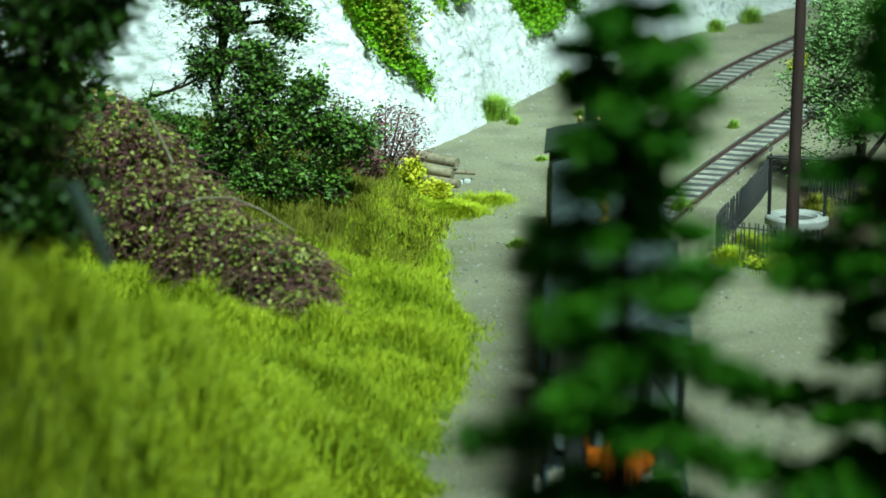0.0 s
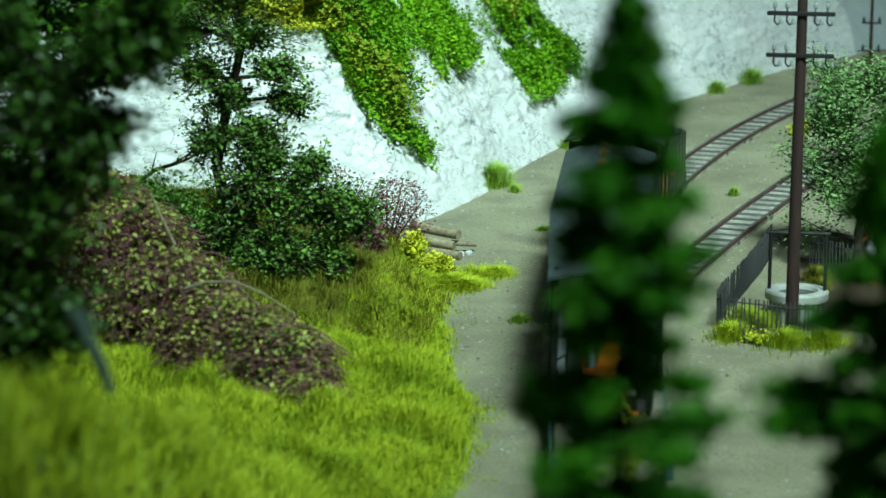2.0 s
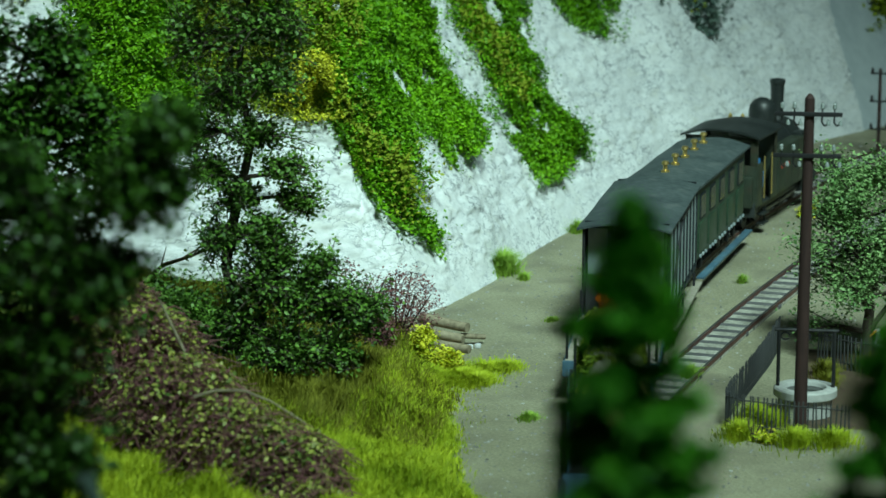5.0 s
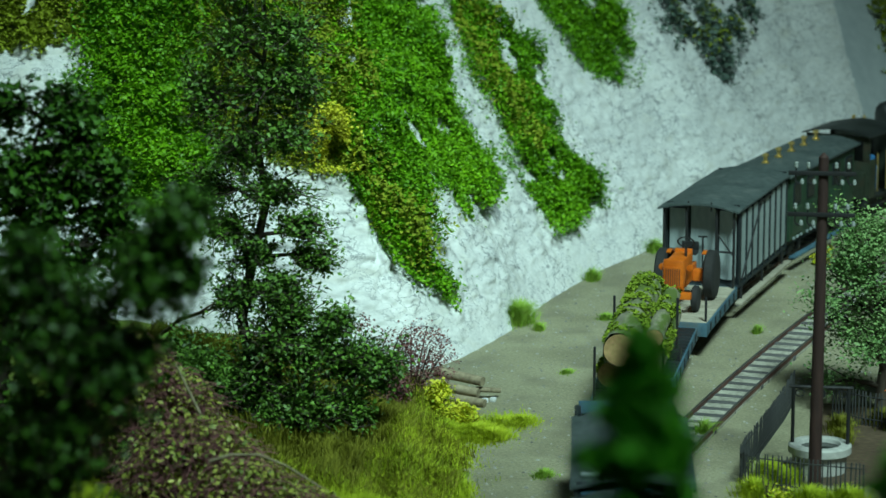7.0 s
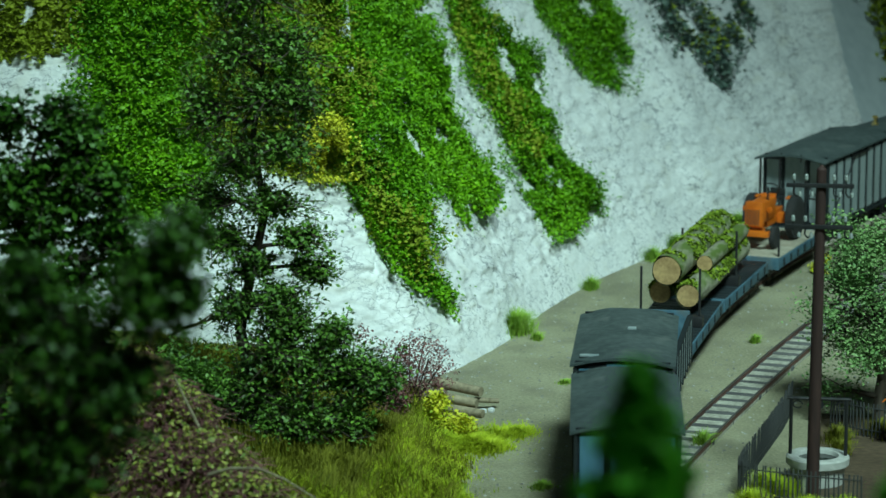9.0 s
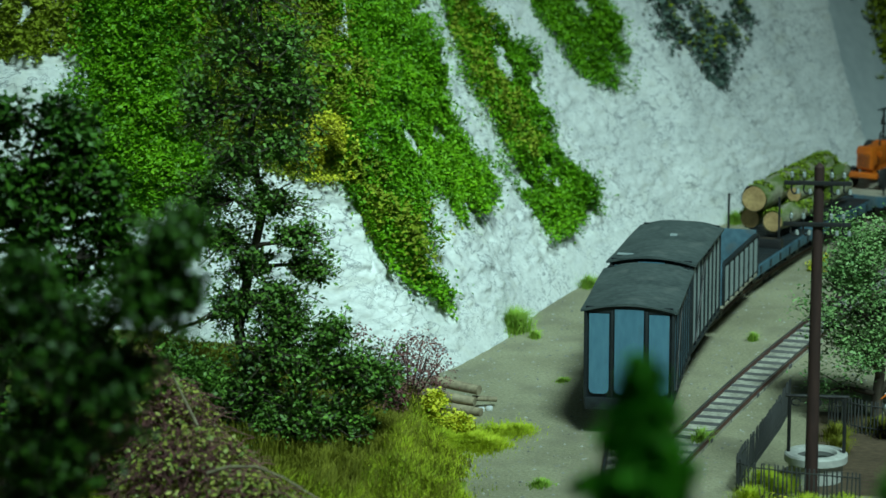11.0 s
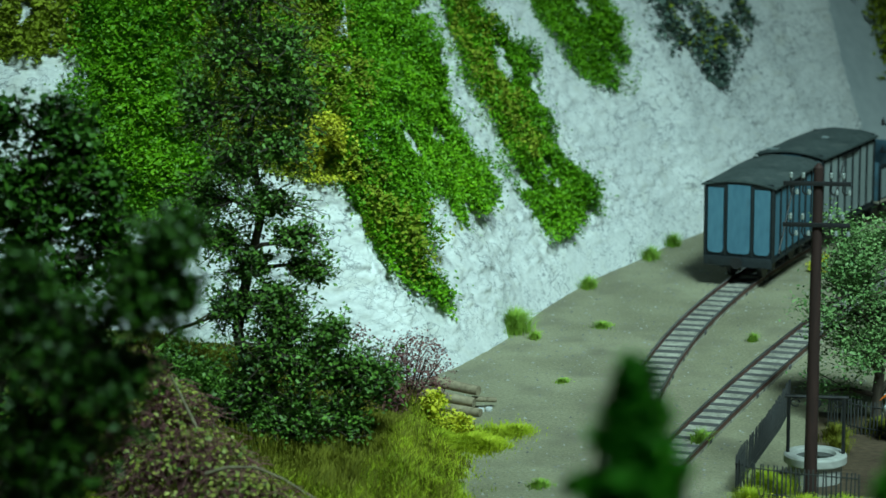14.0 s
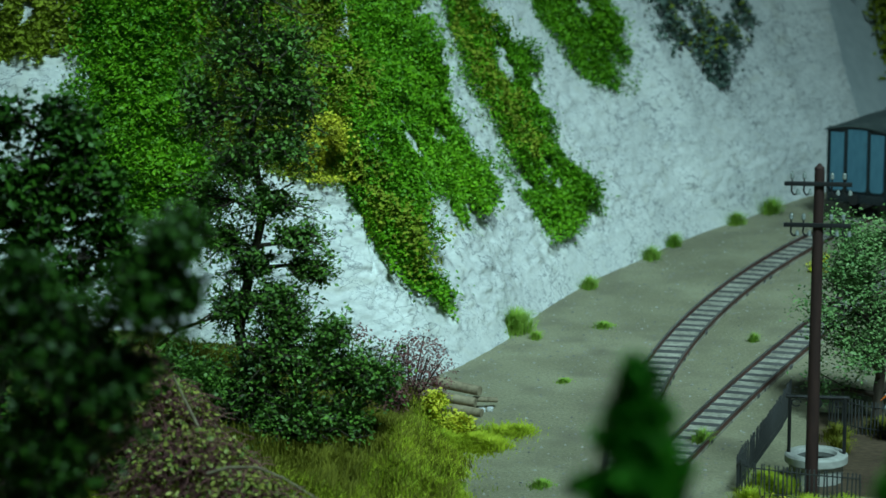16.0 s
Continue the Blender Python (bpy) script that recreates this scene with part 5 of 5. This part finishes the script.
def dead_branch(label, spine, r, seed, mat, twigs=9):
    """A bare crooked branch with side twigs."""
    rnd = random.Random(seed)
    t = tagged(empty("dead_branch"), label, "branch")
    pts = [Vector(p) for p in spine]
    n = len(pts)
    tree_wood([(p, q, r * (1 - 0.7 * i / n), r * (1 - 0.7 * (i + 1) / n)) for i, (p, q) in enumerate(zip(pts, pts[1:]))], mat, "stem", t)
    for k in range(twigs):
        i = rnd.randrange(n - 1)
        p = pts[i].lerp(pts[i + 1], rnd.random())
        d = (pts[-1] - pts[0]) * rnd.uniform(0.15, 0.35) + Vector((rnd.uniform(-0.2, 0.2), rnd.uniform(-0.3, 0.3), rnd.uniform(-0.1, 0.3)))
        tree_wood([(p, p + d, r * 0.4, r * 0.15)], mat, "twig", t)
    return t


dead_branch("bare grey branch leaning on the chalk foot", [(-11.6, 31.0, 1.35), (-11.0, 31.0, 1.85), (-10.4, 31.0, 2.05), (-9.8, 31.0, 2.35)], 0.045, 3, OLD_WOOD)
dead_branch("short blue-grey stick lying on the grassy knoll", [(-4.04, -2.0, 7.10), (-3.93, -2.0, 6.88), (-3.80, -2.0, 6.62), (-3.72, -2.0, 6.38)], 0.085, 4, GREY_LEAF, 0)


# ---- log pile ----
def make_pile():
    def one(p, q, r):
        bm = bmesh.new()
        rod(bm, p, q, r, r * 0.9, n=14)
        return tagged(part("log", bm, OLD_WOOD), "weathered pale log in a pile by the path", "log", group="log pile")
    one((-5.95, 32.85, 0.46), (-4.91, 32.36, 0.40), 0.115)
    one((-5.85, 32.18, 0.34), (-4.96, 31.98, 0.25), 0.105)
    one((-5.05, 32.4, 0.22), (-4.57, 32.6, 0.16), 0.06)
    one((-5.6, 32.06, 0.11), (-4.79, 31.75, 0.09), 0.10)
    one((-5.8, 32.55, 0.20), (-5.0, 32.3, 0.16), 0.12)
    for k in range(3):
        bm = bmesh.new()
        box(bm, 0, 0, 0, 0.13, 0.12, 0.10, bevel=0.035)
        tagged(part("stone", bm, CHALK, m=P(-5.0 + 0.16 * k, 32.05 + 0.10 * (k % 3), 0.0, 0, 0, 37 * k)), "rough white chalk stone under the logs", "stone", group="log pile")


make_pile()


# ---- telegraph pole ----
def make_pole(x, y):
    t = tagged(empty("telegraph_pole", P(x, y, 0)), "dark tarred wooden telegraph pole with two insulator arms", "telegraph pole")
    part("post", rods([((0, 0, -0.05), (0.02, 0, 6.25), 0.125, 0.09), ((0.02, 0, 6.25), (0.02, 0, 6.33), 0.09, 0.02)], 14), POLE, t)
    for z in (5.93, 5.17):
        arm = part("cross_arm", boxes([(0, -0.10, z, 1.22, 0.07, 0.075)], 0.008), IRON, t)
        for cx in (-0.47, -0.25, 0.25, 0.47):
            bm = bmesh.new()
            rod(bm, (cx, -0.10, z + 0.07), (cx, -0.10, z + 0.26), 0.014, n=6)
            pts = [(cx, z), (cx - 0.01, z - 0.10), (cx + 0.04, z - 0.17), (cx + 0.10, z - 0.14), (cx + 0.11, z - 0.06)]
            for a, b in zip(pts, pts[1:]):
                rod(bm, (a[0], -0.10, a[1]), (b[0], -0.10, b[1]), 0.016, n=6)
            part("insulator_pin", bm, IRON, arm)
            part("insulator", turned([(0.028, 0), (0.04, 0.03), (0.032, 0.06), (0.036, 0.085), (0.02, 0.115), (0.0001, 0.12)], 12), INSULATOR, arm, "greyish glazed insulator", m=P(cx, -0.10, z + 0.13))
            part("insulator", turned([(0.036, 0), (0.04, 0.025), (0.032, 0.065), (0.016, 0.095), (0.0001, 0.10)], 12), INSULATOR, arm, "greyish glazed insulator", m=P(cx + 0.11, -0.10, z - 0.16))


make_pole(2.0, 26.5)


def make_far_pole(x, y, high):
    t = tagged(empty("telegraph_pole", P(x, y, 0)), "small dark telegraph pole with three short arms", "telegraph pole")
    part("post", rods([((0, 0, -0.05), (0, 0, high), 0.06, 0.045)], 10), POLE, t)
    for k in range(3):
        z = high - 0.16 - 0.80 * k
        arm = part("cross_arm", boxes([(0, -0.06, z, 0.56, 0.05, 0.05)], 0.006), IRON, t)
        for cx in (-0.22, 0.22):
            part("insulator", turned([(0.03, 0), (0.05, 0.04), (0.035, 0.10), (0.02, 0.15), (0.0001, 0.16)], 10), IRON, arm, m=P(cx, -0.06, z + 0.05))


make_far_pole(3.9, 57.0, 2.55)


# ---- well and fence ----
def make_well(x, y):
    t = tagged(empty("well", P(x, y, 0)), "round pale stone well with a black iron arch", "well")
    part("ring", turned([(0.50, 0), (0.52, 0.36), (0.60, 0.37), (0.60, 0.50), (0.57, 0.53), (0.40, 0.53), (0.38, 0.50), (0.38, 0.1)], 32), STONE, t)
    part("water", rods([((0, 0, 0.42), (0, 0, 0.45), 0.385)], 28), WATER, t, "dark well water")
    bm = rods([((-0.52, 0, 0.45), (-0.52, 0, 1.62), 0.035), ((0.52, 0, 0.45), (0.52, 0, 1.62), 0.035), ((-0.60, 0, 1.62), (0.60, 0, 1.62), 0.035)])
    for sx in (-1, 1):
        for i in range(8):
            a, b = 0.7 * i, 0.7 * (i + 1)
            f = lambda q: (sx * (0.40 - 0.09 * math.cos(q)), 0, 1.50 + 0.07 * math.sin(q))
            rod(bm, f(a), f(b), 0.014, n=6)
    part("iron_arch", bm, IRON, t, "black wrought iron arch")
    part("pulley", rods([((0, -0.03, 1.50), (0, 0.03, 1.50), 0.09)], 16), IRON, t)


make_well(2.08, 27.9)


def make_fence(label, pts, height=0.72):
    t = tagged(empty("picket_fence"), label, "fence")
    p = np.array(pts, float)
    seg = np.r_[0, np.cumsum(np.linalg.norm(np.diff(p, axis=0), axis=1))]
    n = int(seg[-1] / 0.085)
    bm = bmesh.new()
    box(bm, 0, 0, 0, 0.028, 0.022, height, bevel=0.004)
    first = part("picket", bm, PICKET, t)
    data = first.data
    bpy.data.objects.remove(first)
    last = None
    rails = bmesh.new()
    for i in range(n + 1):
        s = seg[-1] * i / n
        x, y = float(np.interp(s, seg, p[:, 0])), float(np.interp(s, seg, p[:, 1]))
        ob = new("picket", data); ob.parent = t
        ob.matrix_basis = P(x, y, -0.02, RNG.uniform(-2, 2), RNG.uniform(-2, 2), RNG.uniform(0, 20))
        if last:
            for z in (0.14, height - 0.12):
                rod(rails, (*last, z), (x, y, z), 0.014, n=5)
        last = (x, y)
    part("fence_rail", rails, PICKET, t)


make_fence("dark iron picket fence curving round the garden", [(2.9, 25.9), (1.9, 26.1), (0.95, 26.4), (0.62, 26.7), (0.66, 27.3), (0.85, 28.4), (1.1, 30.0), (1.34, 31.6), (1.5, 33.0)])
make_fence("dark iron picket fence behind the garden", [(2.3, 31.9), (2.9, 31.4), (3.9, 30.9), (5.0, 30.6)])




def make_stork(x, y):
    t = tagged(empty("stork", P(x, y, 0, 0, 0, -35)), "small white model stork with black wings and orange legs", "stork")
    body = turned([(0.0001, -0.34), (0.06, -0.30), (0.15, -0.12), (0.17, 0.06), (0.12, 0.22), (0.05, 0.30), (0.0001, 0.33)], 16)
    part("body", body, GLASS_WHITE, t, m=P(0, 0, 0.62, 55, 0, 0))
    part("neck", rods([((0, -0.18, 0.80), (0, -0.20, 0.95), 0.06, 0.045), ((0, -0.20, 0.94), (0, -0.24, 1.04), 0.045, 0.055)], 12), GLASS_WHITE, t)
    part("beak", rods([((0, -0.26, 1.03), (0, -0.48, 0.96), 0.025, 0.006)], 8), ORANGE, t, "orange beak")
    for sx in (-1, 1):
        wing = turned([(0.0001, -0.30), (0.07, -0.2), (0.10, 0.0), (0.07, 0.2), (0.0001, 0.26)], 12)
        part("wing", wing, IRON, t, "black wing", m=P(sx * 0.11, 0.10, 0.58, 50, 0, 0))
        part("leg", rods([((sx * 0.05, 0.0, 0.0), (sx * 0.05, 0.02, 0.48), 0.018, 0.025)], 8), ORANGE, t, "thin orange leg")


make_stork(3.58, 30.78)


# ---- what moves: the train runs away along the main track ----
REAR = [(0, -42.8), (2, -34.2), (4, -25.6), (5.5, -19.2), (7, -12.7), (8, -8.3), (9, -3.85), (10.2, 1.6), (11.5, 7.8), (12.5, 12.85), (14, 20.25), (15.5, 27.7), (16, 30.0)]


def motions():
    times = [0.5 * i for i in range(33)]
    rt = [r[0] for r in REAR]
    def rear(t):
        return float(np.interp(t, rt, [r[1] for r in REAR]))
    def rides(ob, at, extra=None):
        rows = []
        for t in times:
            x, y, th = along(rear(t) + at)
            m = P(x, y, 0.152, 0, 0, -math.degrees(th))
            rows.append((t, m if extra is None else m @ extra))
        walk(ob, rows)
    rides(VAN_REAR, 2.05)
    rides(VAN_HATCH, 6.65)
    rides(OPEN, 11.2)
    rides(LOG_WAGON, 16.3)
    rides(LOG_WAGON_FRONT, 21.5)
    for g, x, y, z in LOGS:
        rides(g, 19.9, P(x, y, z))
    rides(TRACTOR_WAGON, 26.35)
    rides(TRACTOR, 26.35, P(0, 0.0, 0.668))
    rides(BRAKE_VAN, 31.15)
    rides(COACH, 37.3)
    rides(LOCO, 43.75)
    rides(DRIVER, 43.75, P(0.66, -2.0, 0.78))


motions()
